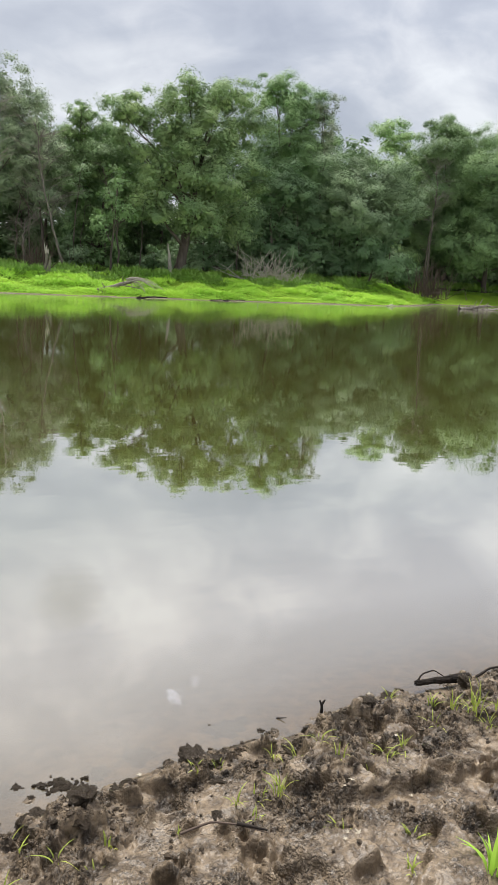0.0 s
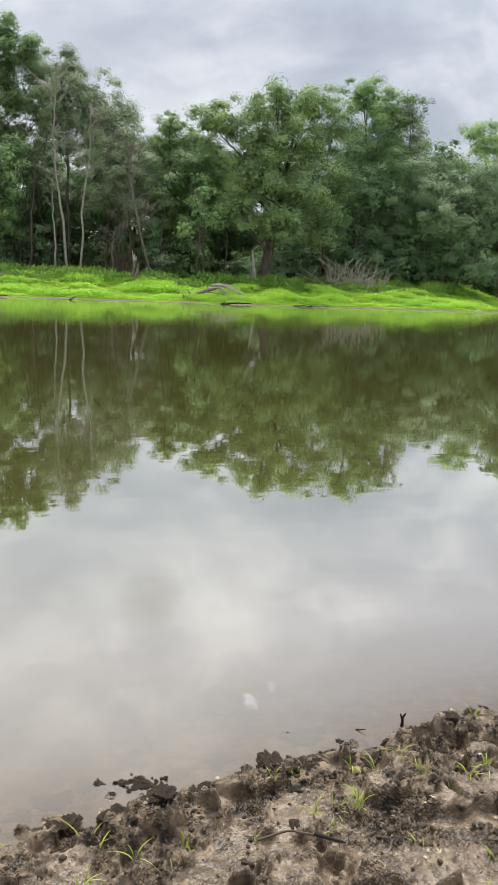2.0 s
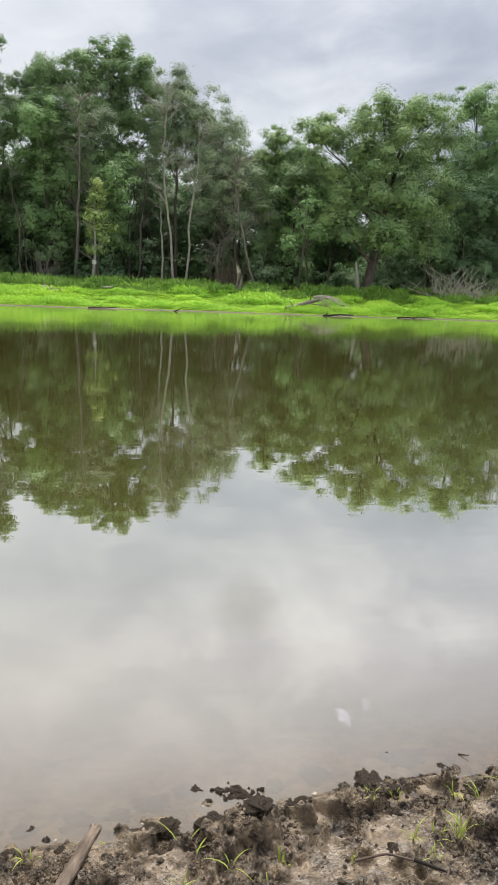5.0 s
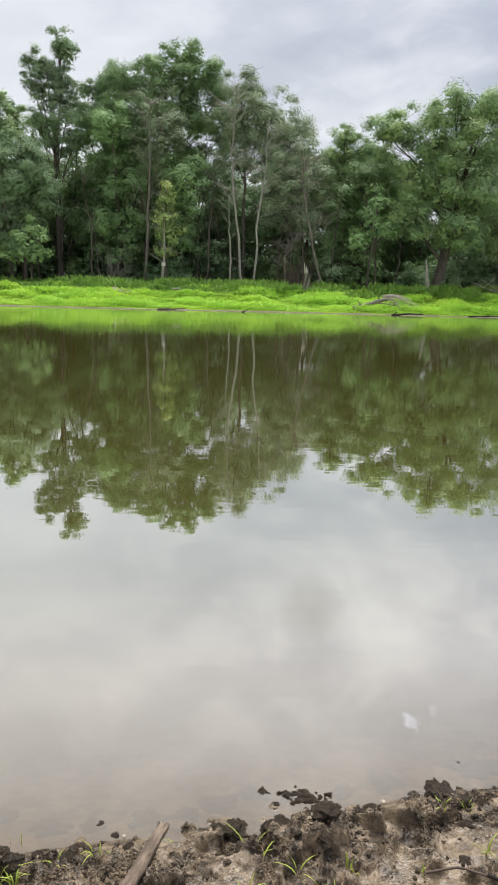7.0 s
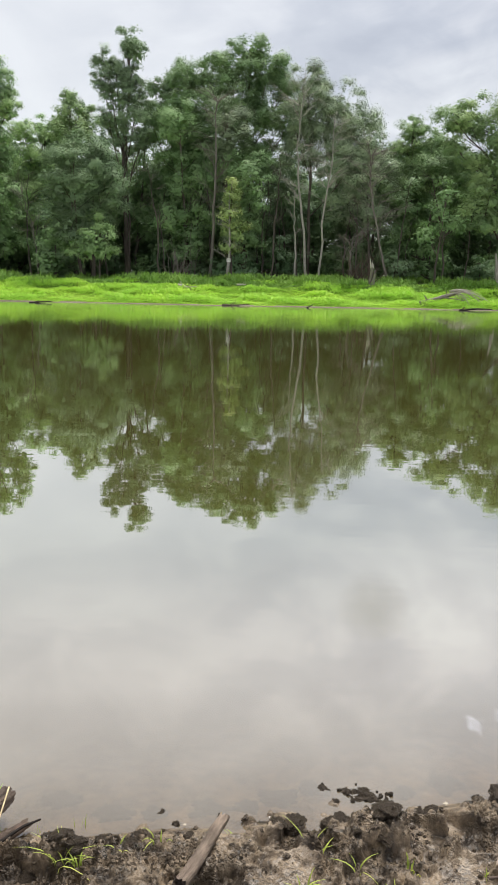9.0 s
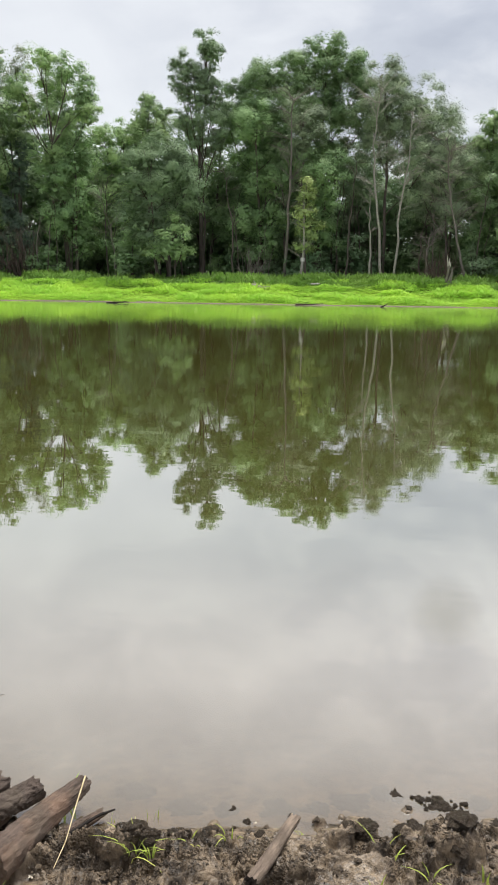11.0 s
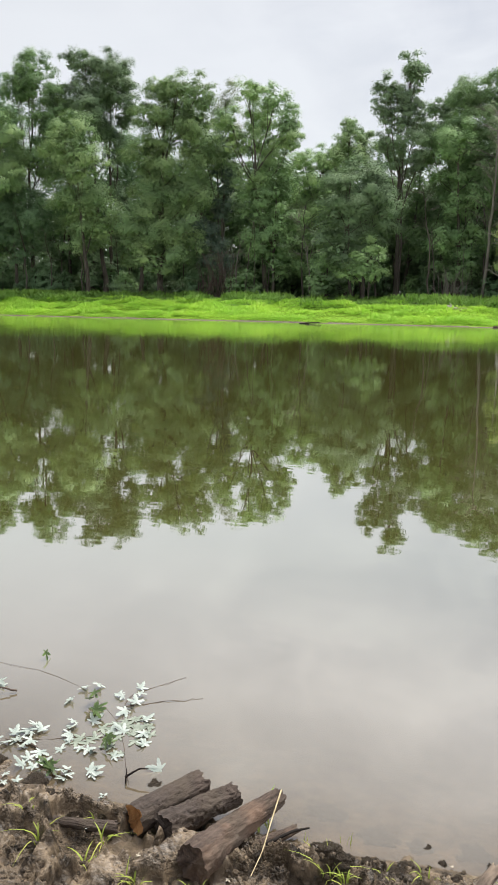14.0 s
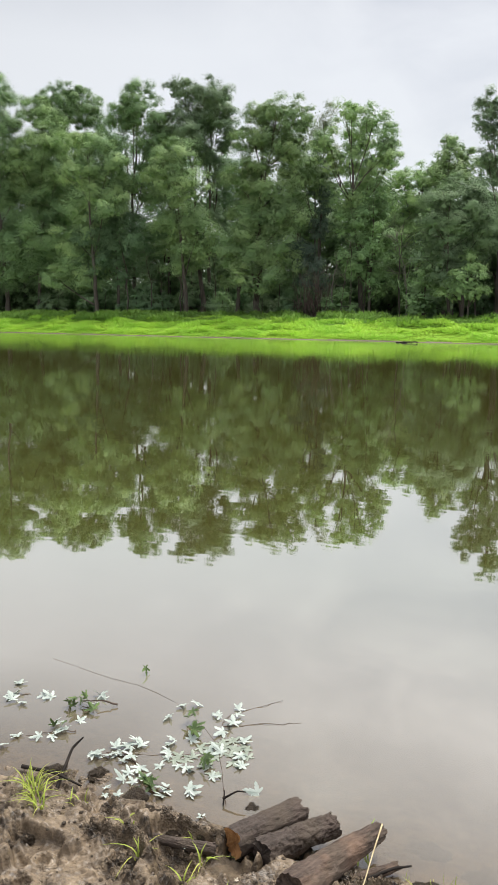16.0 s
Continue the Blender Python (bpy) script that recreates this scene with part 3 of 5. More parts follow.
def tree(x, y, style, cover, trunk_r, masses, label, bark=None, category="tree", sprays=True):
    """A tree with its foot at (x, y); masses: (sideways, height, half width, half height) of the crown's rounded masses."""
    COUNT[0] += 1
    rng = np.random.default_rng(COUNT[0])
    bark = bark or (MAPLE_BARK if trunk_r > 0.45 else None)
    z0 = lift_at(x, y)
    root = tagged(new("tree"), label, category, "trees of the far bank")
    root.location = (x, y, z0)
    blobs = [(dx, rng.uniform(-0.55, 0.55) * rx, z - z0, rx, 0.5 * (rx + min(rx, rz)), rz) for dx, z, rx, rz in masses]
    top = max(blobs, key=lambda q: q[2])
    low = min(q[2] for q in blobs)
    ht = top[2]
    trunk = bend(rng, (0, 0, -0.25), (top[0] * 0.8, top[1], ht), trunk_r * 1.05, 0.03, 0.07, 12)
    trunk[0] = (*trunk[0][:3], trunk_r * 1.5)
    part("trunk", tubes("trunk", [trunk], 9), bark or BARK, root)
    runs = []
    for bx, by, bz, rx, ry, rz in blobs:
        k = int(np.clip((0.62 + 0.3 * rng.random()) * bz / max(ht, 0.1) * 11, 1, 10))
        a = trunk[k][:3]
        r = max(0.03, trunk[k][3] * 0.5)
        main = bend(rng, a, (bx, by, bz), r, 0.03, 0.10, 7, -0.04)
        limb = part("limb", tubes("limb", [main], 6), bark or BARK, root)
        runs = []
        for _ in range(4):
            d = rng.normal(size=3)
            d /= np.linalg.norm(d)
            runs.append(bend(rng, main[rng.integers(3, 7)][:3], (bx + d[0] * rx * 0.9, by + d[1] * ry * 0.9, bz + abs(d[2]) * rz * 0.9), 0.03, 0.008, 0.1, 5))
        if sprays:
            tagged(part("spray", tubes("spray", runs, 3), bark or BARK, limb), kind="stuff")
    part("crown", leaves("crown", rng, blobs, SIZES.get(style, 0.12), cover * (1.2 if style in ("tall", "vine") else 1.0), 1.0, HEART.get(style, 1.0)), LEAF[style], root)
    return root


def bare_tree(spine, r, twigs, reach, mat_, label, name="dead_tree", seed=1, crooked=0.05):
    """A leafless tree along a spine of (x, y, z), with branching twigs."""
    rng = np.random.default_rng(seed)
    x0, y0, z0 = spine[0]
    root = tagged(new(name), label, "tree")
    root.location = (x0, y0, lift_at(x0, y0))
    p = np.array(spine, float) - np.array([x0, y0, lift_at(x0, y0)])
    p[0, 2] = -0.2
    s = np.linspace(0, 1, 14)
    t_ = np.linspace(0, 1, len(p))
    line = np.stack([np.interp(s, t_, p[:, k]) for k in range(3)], 1) + rng.normal(0, crooked, (14, 3)) * np.array([1, 1, 0])
    part("trunk", tubes("trunk", [[(*q, r * (1.1 - 0.85 * v)) for q, v in zip(line, s)]], 9), mat_, root)
    runs = []
    for _ in range(twigs):
        k = rng.integers(5, 14)
        d = np.array([rng.normal(), rng.normal() * 0.7, rng.uniform(0.25, 1.1)])
        d *= reach * rng.uniform(0.4, 1) / np.linalg.norm(d)
        main = bend(rng, line[k], line[k] + d, max(0.012, r * 0.2), 0.008, 0.10, 6)
        branch = part("branch", tubes("branch", [main], 5), mat_, root)
        runs = []
        for _ in range(4):
            e = d * rng.uniform(0.2, 0.5) + rng.normal(0, reach * 0.16, 3)
            runs.append(bend(rng, main[rng.integers(1, 6)][:3], np.array(main[-2][:3]) + e, 0.012, 0.005, 0.12, 5))
        tagged(part("spray", tubes("spray", runs, 3), mat_, branch), kind="stuff")
    return root


# ---- the wood along the far bank ----
tree(40.6, 66, "light", 1, 0.16,
     [(-1.5, 14.5, 2.27, 1.94), (-1.7, 11.9, 3.24, 2.18), (-0.5, 9.8, 3.09, 2.50), (-1.8, 6.8, 4.13, 3.09), (-0.9, 3.7, 4.20, 2.31)],
     "young light green poplar at the wood's edge")
tree(43.6, 63, "mid", 1, 0.22,
     [(-2.1, 13.1, 2.67, 2.42), (-1.3, 15.0, 2.68, 1.36), (1.6, 14.1, 2.90, 1.81), (-1.4, 9.4, 3.55, 3.77), (0.9, 11.1, 2.77, 2.70), (0.3, 5.5, 4.23, 3.35)],
     "broad full green tree in the wood")
tree(45.0, 59, "mid", 1, 0.25,
     [(-0.9, 10.7, 3.33, 3.07), (0.2, 6.0, 3.77, 3.71), (-2.6, 4.8, 2.80, 3.17), (-0.6, 3.0, 4.13, 1.63), (1.4, 12.8, 3.39, 3.06), (3.6, 8.2, 4.24, 4.24), (3.3, 4.2, 4.28, 2.74)],
     "dense green tree hanging over the bank")
tree(30.7, 56, "willow", 1, 0.16,
     [(-1.3, 9.0, 2.87, 2.29), (0.7, 9.0, 3.11, 2.54), (2.6, 7.4, 2.32, 2.84), (-0.4, 6.5, 3.39, 2.34), (-2.4, 7.0, 2.19, 2.31)],
     "round grey-green willow with fine twigs")
tree(30.6, 55, "dark", 1, 0.1,
     [(-0.6, 3.9, 2.69, 2.12), (-2.0, 2.7, 2.21, 1.32), (1.0, 2.9, 2.28, 1.44), (1.8, 5.1, 1.71, 1.89)],
     "dark bushy shrub at the tree line")
tree(15.3, 56, "maple", 1.1, 0.42,
     [(-3.3, 12.5, 2.13, 1.44), (-4.2, 12.0, 1.09, 0.80), (0.3, 13.3, 2.41, 1.71), (2.9, 13.8, 2.63, 1.57), (4.8, 12.2, 2.70, 2.11), (-1.2, 11.2, 2.06, 1.64), (1.8, 10.8, 3.59, 2.18), (-0.6, 8.4, 2.90, 2.19), (3.0, 8.1, 3.53, 2.37), (0.9, 5.6, 2.64, 1.96), (4.2, 5.4, 2.76, 2.44), (-1.9, 6.0, 1.61, 1.92), (1.0, 4.4, 1.06, 0.71), (-4.2, 10.5, 1.15, 0.75), (-2.8, 9.6, 1.2, 1.0)],
     "great silver maple with a thick split trunk and arching crown")
tree(26.3, 62, "mid", 1, 0.28,
     [(-1.3, 16.2, 2.32, 1.40), (0.4, 15.5, 2.54, 1.79), (0.3, 13.1, 3.30, 2.49), (2.0, 14.8, 1.60, 1.53), (-2.1, 11.1, 2.50, 2.40), (1.6, 10.6, 2.79, 2.46), (0.1, 8.6, 2.88, 2.22)],
     "tall full maple behind the great one")
tree(29.0, 61, "sparse", 0.45, 0.12,
     [(0.1, 15.2, 1.36, 1.32), (0.5, 13.5, 1.26, 1.25), (-0.2, 11.9, 1.26, 1.45)],
     "thin open-crowned tree with sparse leaves")
tree(23.2, 57, "dark", 1, 0.2,
     [(-0.4, 8.1, 3.23, 2.16), (-1.6, 5.3, 2.59, 2.28), (1.7, 5.6, 2.80, 2.23), (3.9, 5.3, 2.32, 1.80), (-0.1, 3.3, 2.66, 1.31), (2.8, 3.2, 3.03, 1.43), (0.9, 7.8, 2.11, 1.37)],
     "dark leaning tree with drooping boughs")
tree(9.0, 61, "light", 1, 0.15,
     [(0.1, 12.3, 1.00, 0.95), (-0.2, 10.8, 1.28, 1.21), (2.0, 10.5, 1.60, 1.32), (0.6, 8.8, 2.34, 1.77)],
     "slim tree with tufted top")
tree(10.0, 60, "mid", 1, 0.16,
     [(0.8, 8.8, 2.11, 1.97), (-1.3, 6.7, 2.21, 2.41), (2.3, 8.6, 1.23, 1.77), (3.0, 6.6, 1.45, 2.25), (0.4, 4.7, 2.37, 1.80), (-2.1, 4.2, 1.84, 2.00)],
     "middle-sized tree in the wood's edge")
tree(10.0, 54, "mid", 0.35, 0.09,
     [(0.4, 7.3, 1.02, 0.88), (0.1, 6.1, 1.02, 0.97), (1.4, 5.2, 1.30, 0.57), (-0.6, 4.6, 1.06, 1.01), (0.6, 5.4, 0.94, 0.73)],
     "small slender tree with open bright foliage")
tree(1.5, 61, "grey", 1.1, 0.16,
     [(-0.5, 15.5, 1.85, 1.37), (0.2, 13.5, 1.96, 1.83), (-1.3, 12.5, 1.59, 1.75), (1.9, 14.0, 1.96, 1.74), (1.5, 11.8, 2.12, 1.98), (3.6, 12.2, 1.70, 1.76), (-0.2, 10.5, 1.89, 1.78), (2.9, 9.8, 2.14, 2.01)],
     "tall greyish ash with thinning crown")
tree(6.1, 59, "grey", 0.8, 0.12,
     [(-0.3, 10.3, 1.83, 1.72), (-0.9, 8.3, 1.62, 1.75), (0.6, 8.8, 1.39, 1.74), (-1.9, 7.1, 1.85, 1.76), (0.3, 6.0, 2.10, 2.00)],
     "greyish half-dead tree with thin foliage")
tree(-3.9, 63, "mid", 1.05, 0.3,
     [(0.6, 18.5, 1.89, 1.13), (-0.8, 17.4, 1.89, 1.40), (2.0, 17.1, 2.00, 1.76), (0.3, 16.4, 2.14, 1.76), (-2.4, 16.1, 1.90, 1.67), (3.2, 15.3, 1.44, 1.78), (-0.1, 14.2, 2.63, 2.23), (2.1, 13.6, 2.02, 2.02), (-2.7, 13.7, 2.39, 2.24), (1.3, 10.7, 1.46, 1.83), (-4.4, 15.6, 1.7, 1.5), (-5.0, 13.4, 1.7, 1.6), (3.9, 13.0, 1.7, 1.7), (-0.4, 11.4, 2.1, 1.7), (-3.2, 11.0, 2.0, 1.8)],
     "tall broad cottonwood with a domed crown")
tree(-7.8, 60, "mid", 1, 0.2,
     [(-0.5, 12.2, 1.73, 1.80), (1.1, 11.1, 2.20, 2.16), (-0.8, 9.3, 1.93, 2.19), (1.1, 8.5, 2.22, 2.20), (-1.0, 6.0, 1.86, 2.02), (0.7, 5.7, 1.68, 2.02), (0.0, 3.6, 1.88, 1.37)],
     "full green tree with hanging boughs")
tree(-12.7, 61, "tall", 0.85, 0.22,
     [(0.4, 18.6, 1.17, 0.92), (0.9, 17.4, 1.13, 1.09), (-1.4, 17.1, 0.90, 0.93), (-0.5, 16.6, 1.18, 1.01), (0.6, 16.0, 1.36, 1.10), (-1.6, 15.6, 1.09, 1.02), (-0.3, 14.7, 1.74, 1.20), (1.2, 14.7, 1.01, 1.03), (0.2, 13.1, 1.84, 1.30), (-1.2, 13.0, 1.01, 1.04), (-0.0, 11.5, 1.48, 1.14), (1.5, 11.7, 0.92, 1.31)],
     "tall cottonwood with a bare lower trunk")
tree(-9.9, 66, "tall", 0.9, 0.18,
     [(0.3, 17.7, 1.10, 1.0), (0.5, 16.9, 1.29, 1.01), (-0.5, 16.3, 1.29, 1.11), (1.0, 15.9, 1.49, 1.30), (-0.1, 14.6, 1.79, 1.59), (-1.5, 14.1, 1.30, 1.41)],
     "tall tree with tufted clumps of leaves")
tree(-4.6, 58, "grey", 0.8, 0.12,
     [(-0.1, 12.8, 1.59, 1.49), (0.2, 11.4, 1.60, 1.42), (-0.6, 10.6, 1.24, 1.26)],
     "grey-leaved tree with bare top twigs")
tree(-3.6, 58, "mid", 0.9, 0.15,
     [(-0.2, 9.5, 1.70, 1.19), (0.6, 8.2, 1.62, 1.54), (0.8, 6.2, 1.36, 1.74), (0.3, 4.4, 1.55, 1.67), (1.4, 9.6, 1.07, 1.02)],
     "young tree with bunched green foliage")
tree(-4.05, 55, "vine", 1, 0.12,
     [(-0.0, 7.4, 0.85, 0.81), (-0.2, 6.1, 0.77, 1.07), (0.2, 4.8, 0.86, 1.08), (-0.1, 3.7, 0.60, 0.76)],
     "vine-clad snag with a pale painted mark")
tree(-14.3, 57, "willow", 1, 0.15,
     [(-0.3, 10.2, 1.64, 1.48), (0.6, 9.1, 1.56, 1.49), (-0.6, 7.9, 1.83, 1.75), (1.4, 7.4, 1.31, 1.59), (0.3, 5.8, 1.84, 1.70), (-0.9, 4.5, 1.59, 1.71)],
     "soft grey-green tree with drooping twigs")
tree(-13.4, 55, "light", 0.9, 0.08,
     [(0.1, 5.1, 1.02, 0.91), (-0.2, 3.8, 1.37, 1.08), (0.6, 3.1, 1.11, 0.84), (-0.9, 3.0, 1.03, 0.75)],
     "bright young tree at the grass edge")
tree(10.3, 62, "mid", 1, 0.15,
     [(-1.1, 12.7, 1.06, 0.90), (-1.1, 11.3, 1.35, 1.18), (0.9, 11.6, 1.35, 1.09), (-1.9, 9.6, 1.75, 1.83), (0.3, 9.2, 1.95, 1.84), (-1.3, 6.7, 1.96, 2.10), (-2.9, 7.9, 1.46, 2.08)],
     "slim tree with rounded clumps")
tree(-17.2, 63, "light", 0.9, 0.14,
     [(-0.2, 15.2, 1.03, 0.93), (0.5, 14.1, 1.23, 0.94), (-0.8, 13.5, 1.14, 1.04), (0.8, 12.6, 1.65, 1.23), (-0.4, 11.8, 1.56, 1.24)],
     "light green tree with a pointed top")
tree(-15.2, 57, "willow", 1, 0.14,
     [(-0.1, 9.4, 2.07, 1.48), (1.7, 8.4, 1.67, 1.56), (-0.7, 7.4, 2.00, 1.85), (1.5, 6.2, 1.78, 1.67), (-0.9, 5.2, 1.73, 1.62), (0.9, 4.4, 1.71, 1.52)],
     "feathery grey-green tree at the wood's edge")
tree(-23.1, 60, "maple", 0.85, 0.22,
     [(-1.5, 17.3, 1.36, 1.08), (0.6, 16.5, 1.74, 1.17), (1.6, 15.0, 1.23, 1.18), (-0.9, 15.4, 2.08, 1.37), (1.0, 13.8, 1.75, 1.28), (-1.6, 13.7, 1.79, 1.30), (-0.2, 12.4, 1.67, 1.21), (1.6, 13.4, 1.13, 1.10), (-3.4, 15.4, 1.35, 1.15), (-3.0, 13.6, 1.5, 1.3), (-3.7, 11.6, 1.5, 1.5), (-1.2, 10.6, 1.5, 1.3), (0.9, 10.9, 1.2, 1.1)],
     "slender maple with an airy crown and forked trunk")
tree(-22.3, 59, "mid", 0.9, 0.15,
     [(0.1, 9.7, 1.75, 1.39), (0.8, 7.5, 1.76, 1.87), (0.0, 5.4, 2.09, 1.90), (-1.4, 8.4, 1.68, 1.88), (-1.2, 5.8, 1.59, 1.91), (0.7, 3.6, 1.57, 1.20)],
     "bushy green tree below the maple")
tree(-28.8, 63, "sparse", 0.5, 0.12,
     [(0.7, 17.8, 1.12, 1.25), (-0.1, 16.3, 1.24, 1.36), (0.9, 15.1, 1.35, 1.17)],
     "thin tree with small scattered leaves")
tree(-27.9, 61, "mid", 0.9, 0.18,
     [(-0.1, 13.6, 1.54, 1.24), (-0.8, 12.1, 1.45, 1.35), (1.0, 12.3, 1.32, 1.25)],
     "narrow green tree between taller ones")
tree(-26.9, 59, "vinedark", 1, 0.14,
     [(0.3, 10.5, 1.07, 1.41), (0.1, 8.5, 1.08, 1.33), (-1.1, 6.4, 1.75, 1.65), (-0.1, 4.6, 1.75, 1.66)],
     "dark vine-covered snag of a dead tree")
tree(-21.2, 66, "light", 1, 0.14,
     [(-0.8, 12.9, 1.24, 1.21), (0.8, 13.0, 1.44, 1.20), (0.0, 11.0, 2.24, 2.03), (-1.0, 9.2, 2.04, 2.07), (1.5, 10.0, 1.44, 2.03), (0.3, 7.2, 2.54, 2.34), (0.0, 4.6, 2.84, 1.85)],
     "lower light green tree deep in the wood")
tree(-31.3, 57, "maple", 1.1, 0.28,
     [(-0.2, 17.6, 1.70, 1.15), (1.6, 17.3, 1.78, 1.14), (3.3, 16.7, 1.45, 1.40), (-0.6, 15.8, 1.93, 1.52), (1.6, 15.5, 2.21, 1.60), (3.4, 14.8, 1.35, 1.51), (0.3, 13.7, 2.56, 1.72), (2.7, 13.0, 1.89, 1.80), (-1.3, 12.1, 1.96, 1.57), (1.1, 11.2, 2.56, 1.84), (-0.2, 9.1, 2.83, 1.97), (2.4, 9.2, 2.13, 2.04), (-1.1, 6.5, 2.55, 2.01), (1.7, 6.2, 2.49, 2.18), (0.1, 4.1, 3.03, 1.55)],
     "great dense maple clothed to the ground")
tree(-39.2, 62, "tall", 0.85, 0.2,
     [(-0.3, 20.9, 1.68, 1.07), (1.2, 19.7, 1.31, 1.17), (-0.7, 18.5, 1.82, 1.48), (1.3, 17.0, 1.32, 1.39), (-0.3, 15.7, 1.95, 1.51), (0.7, 13.8, 1.52, 1.42), (1.3, 10.1, 1.35, 1.81)],
     "tall airy tree with dark clumps")
tree(-38.7, 60, "tall", 0.95, 0.22,
     [(-2.0, 21.0, 2.10, 1.24), (0.8, 20.4, 2.02, 1.22), (-0.8, 19.2, 2.59, 1.56), (1.7, 18.2, 1.51, 1.54), (-0.5, 16.8, 2.34, 1.78), (-1.7, 18.1, 1.98, 1.57)],
     "tall leafy tree with a leaning trunk")
tree(-38.5, 57, "maple", 1, 0.2,
     [(-0.4, 14.6, 2.28, 1.52), (-1.1, 13.0, 2.31, 1.65), (0.6, 11.7, 2.26, 1.84), (-0.6, 9.4, 2.57, 2.08), (-2.9, 12.4, 1.86, 1.67), (0.9, 7.7, 2.28, 2.34), (-1.2, 6.3, 2.61, 1.91)],
     "bright maple with layered boughs")
tree(-45.6, 59, "mid", 1, 0.22,
     [(-0.1, 21.2, 1.96, 1.27), (0.6, 19.4, 2.36, 1.59), (-1.3, 19.1, 2.00, 1.62), (2.5, 18.7, 1.77, 1.58), (1.6, 16.8, 2.48, 1.82), (3.7, 17.1, 1.61, 1.37), (2.5, 14.8, 2.05, 1.61), (1.1, 12.7, 2.52, 1.97)],
     "tall rounded tree with a full crown")
tree(-47.0, 55, "maple", 1, 0.2,
     [(-0.9, 16.5, 2.82, 1.57), (1.3, 14.6, 2.61, 1.76), (-1.7, 13.9, 2.58, 1.81), (0.6, 12.0, 2.79, 1.80), (-1.1, 10.4, 2.44, 1.62), (-2.2, 8.0, 2.35, 1.98), (-1.3, 5.4, 2.48, 1.99), (1.8, 10.7, 1.80, 1.48), (-3.4, 4.4, 1.81, 1.36)],
     "pale-leaved maple with boughs hanging to the grass")
tree(-46.0, 57, "dark", 1, 0.2,
     [(-0.2, 8.5, 2.57, 2.53), (0.3, 5.7, 2.56, 2.22), (-1.6, 6.8, 2.48, 2.58), (2.7, 7.9, 2.06, 1.95)],
     "deep shaded thicket tree")
tree(-58.1, 63, "mid", 1, 0.2,
     [(0.8, 23.6, 2.48, 1.07), (2.6, 22.5, 2.43, 1.30), (-2.0, 22.8, 3.07, 1.58), (0.3, 21.7, 2.99, 1.56), (3.7, 21.0, 2.41, 1.53)],
     "round-topped tree behind the others")
tree(-58.2, 59, "light", 1, 0.2,
     [(0.8, 20.5, 3.08, 1.84), (0.3, 18.4, 3.44, 1.98), (3.3, 17.9, 2.54, 1.83), (-0.6, 16.1, 3.49, 2.01), (2.8, 15.3, 3.04, 2.21), (0.0, 13.3, 3.65, 2.26)],
     "bright rounded tree in the wood's edge")
tree(-61.6, 58, "mid", 1, 0.24,
     [(1.1, 22.2, 3.01, 1.83), (1.3, 19.6, 2.85, 1.97), (0.3, 17.0, 2.90, 2.24), (0.9, 14.2, 3.40, 2.38), (2.7, 11.1, 3.68, 2.51), (6.9, 11.6, 3.18, 2.55), (0.2, 8.7, 3.98, 2.76), (5.2, 7.9, 3.91, 2.86), (1.6, 5.8, 4.27, 2.22), (7.4, 6.2, 3.19, 2.49)],
     "dense green tree leafed to the ground")
tree(-70.7, 60, "mid", 1, 0.26,
     [(2.4, 24.2, 4.58, 2.44), (-1.3, 22.9, 4.79, 2.82), (2.9, 20.2, 4.59, 3.09), (-2.5, 19.0, 5.85, 3.84), (1.6, 15.1, 5.62, 3.82), (-2.3, 11.1, 5.92, 4.63), (1.9, 7.9, 5.22, 3.28)],
     "broad full tree further along the bank")
tree(-33.9, 58, "mid", 1, 0.2,
     [(0.5, 12.2, 1.55, 1.80), (1.9, 8.9, 1.76, 2.01), (-0.0, 7.2, 2.06, 2.06)],
     "slim shaded tree beneath larger crowns")
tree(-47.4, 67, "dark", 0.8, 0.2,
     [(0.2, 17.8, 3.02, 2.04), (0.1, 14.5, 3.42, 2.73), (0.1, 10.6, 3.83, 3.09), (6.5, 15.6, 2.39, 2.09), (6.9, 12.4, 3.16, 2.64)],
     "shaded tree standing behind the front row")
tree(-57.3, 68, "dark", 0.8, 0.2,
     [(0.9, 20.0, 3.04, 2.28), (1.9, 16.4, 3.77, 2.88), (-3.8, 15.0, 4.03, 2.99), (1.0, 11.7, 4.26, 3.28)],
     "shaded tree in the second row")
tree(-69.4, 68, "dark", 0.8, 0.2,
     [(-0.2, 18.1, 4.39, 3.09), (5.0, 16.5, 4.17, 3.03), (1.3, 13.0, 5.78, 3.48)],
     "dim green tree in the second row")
tree(-31.7, 67, "mid", 0.8, 0.18,
     [(-1.3, 15.0, 1.79, 1.88), (-0.1, 12.4, 2.15, 2.22), (-2.5, 11.0, 2.61, 2.55), (0.2, 8.8, 2.53, 2.53)],
     "dim tree filling the wood behind")
tree(-13.3, 67, "mid", 0.85, 0.18,
     [(-1.9, 12.8, 1.51, 1.60), (1.6, 13.0, 1.77, 1.96), (-2.1, 10.0, 1.95, 2.13), (1.3, 9.9, 2.32, 2.20), (-0.1, 7.2, 2.69, 2.35), (1.9, 5.8, 2.39, 2.30)],
     "full green tree behind the tall cottonwood")
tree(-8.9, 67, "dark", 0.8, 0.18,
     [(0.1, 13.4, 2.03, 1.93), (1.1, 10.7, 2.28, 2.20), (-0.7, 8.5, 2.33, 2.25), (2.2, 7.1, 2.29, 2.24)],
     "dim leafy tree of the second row")
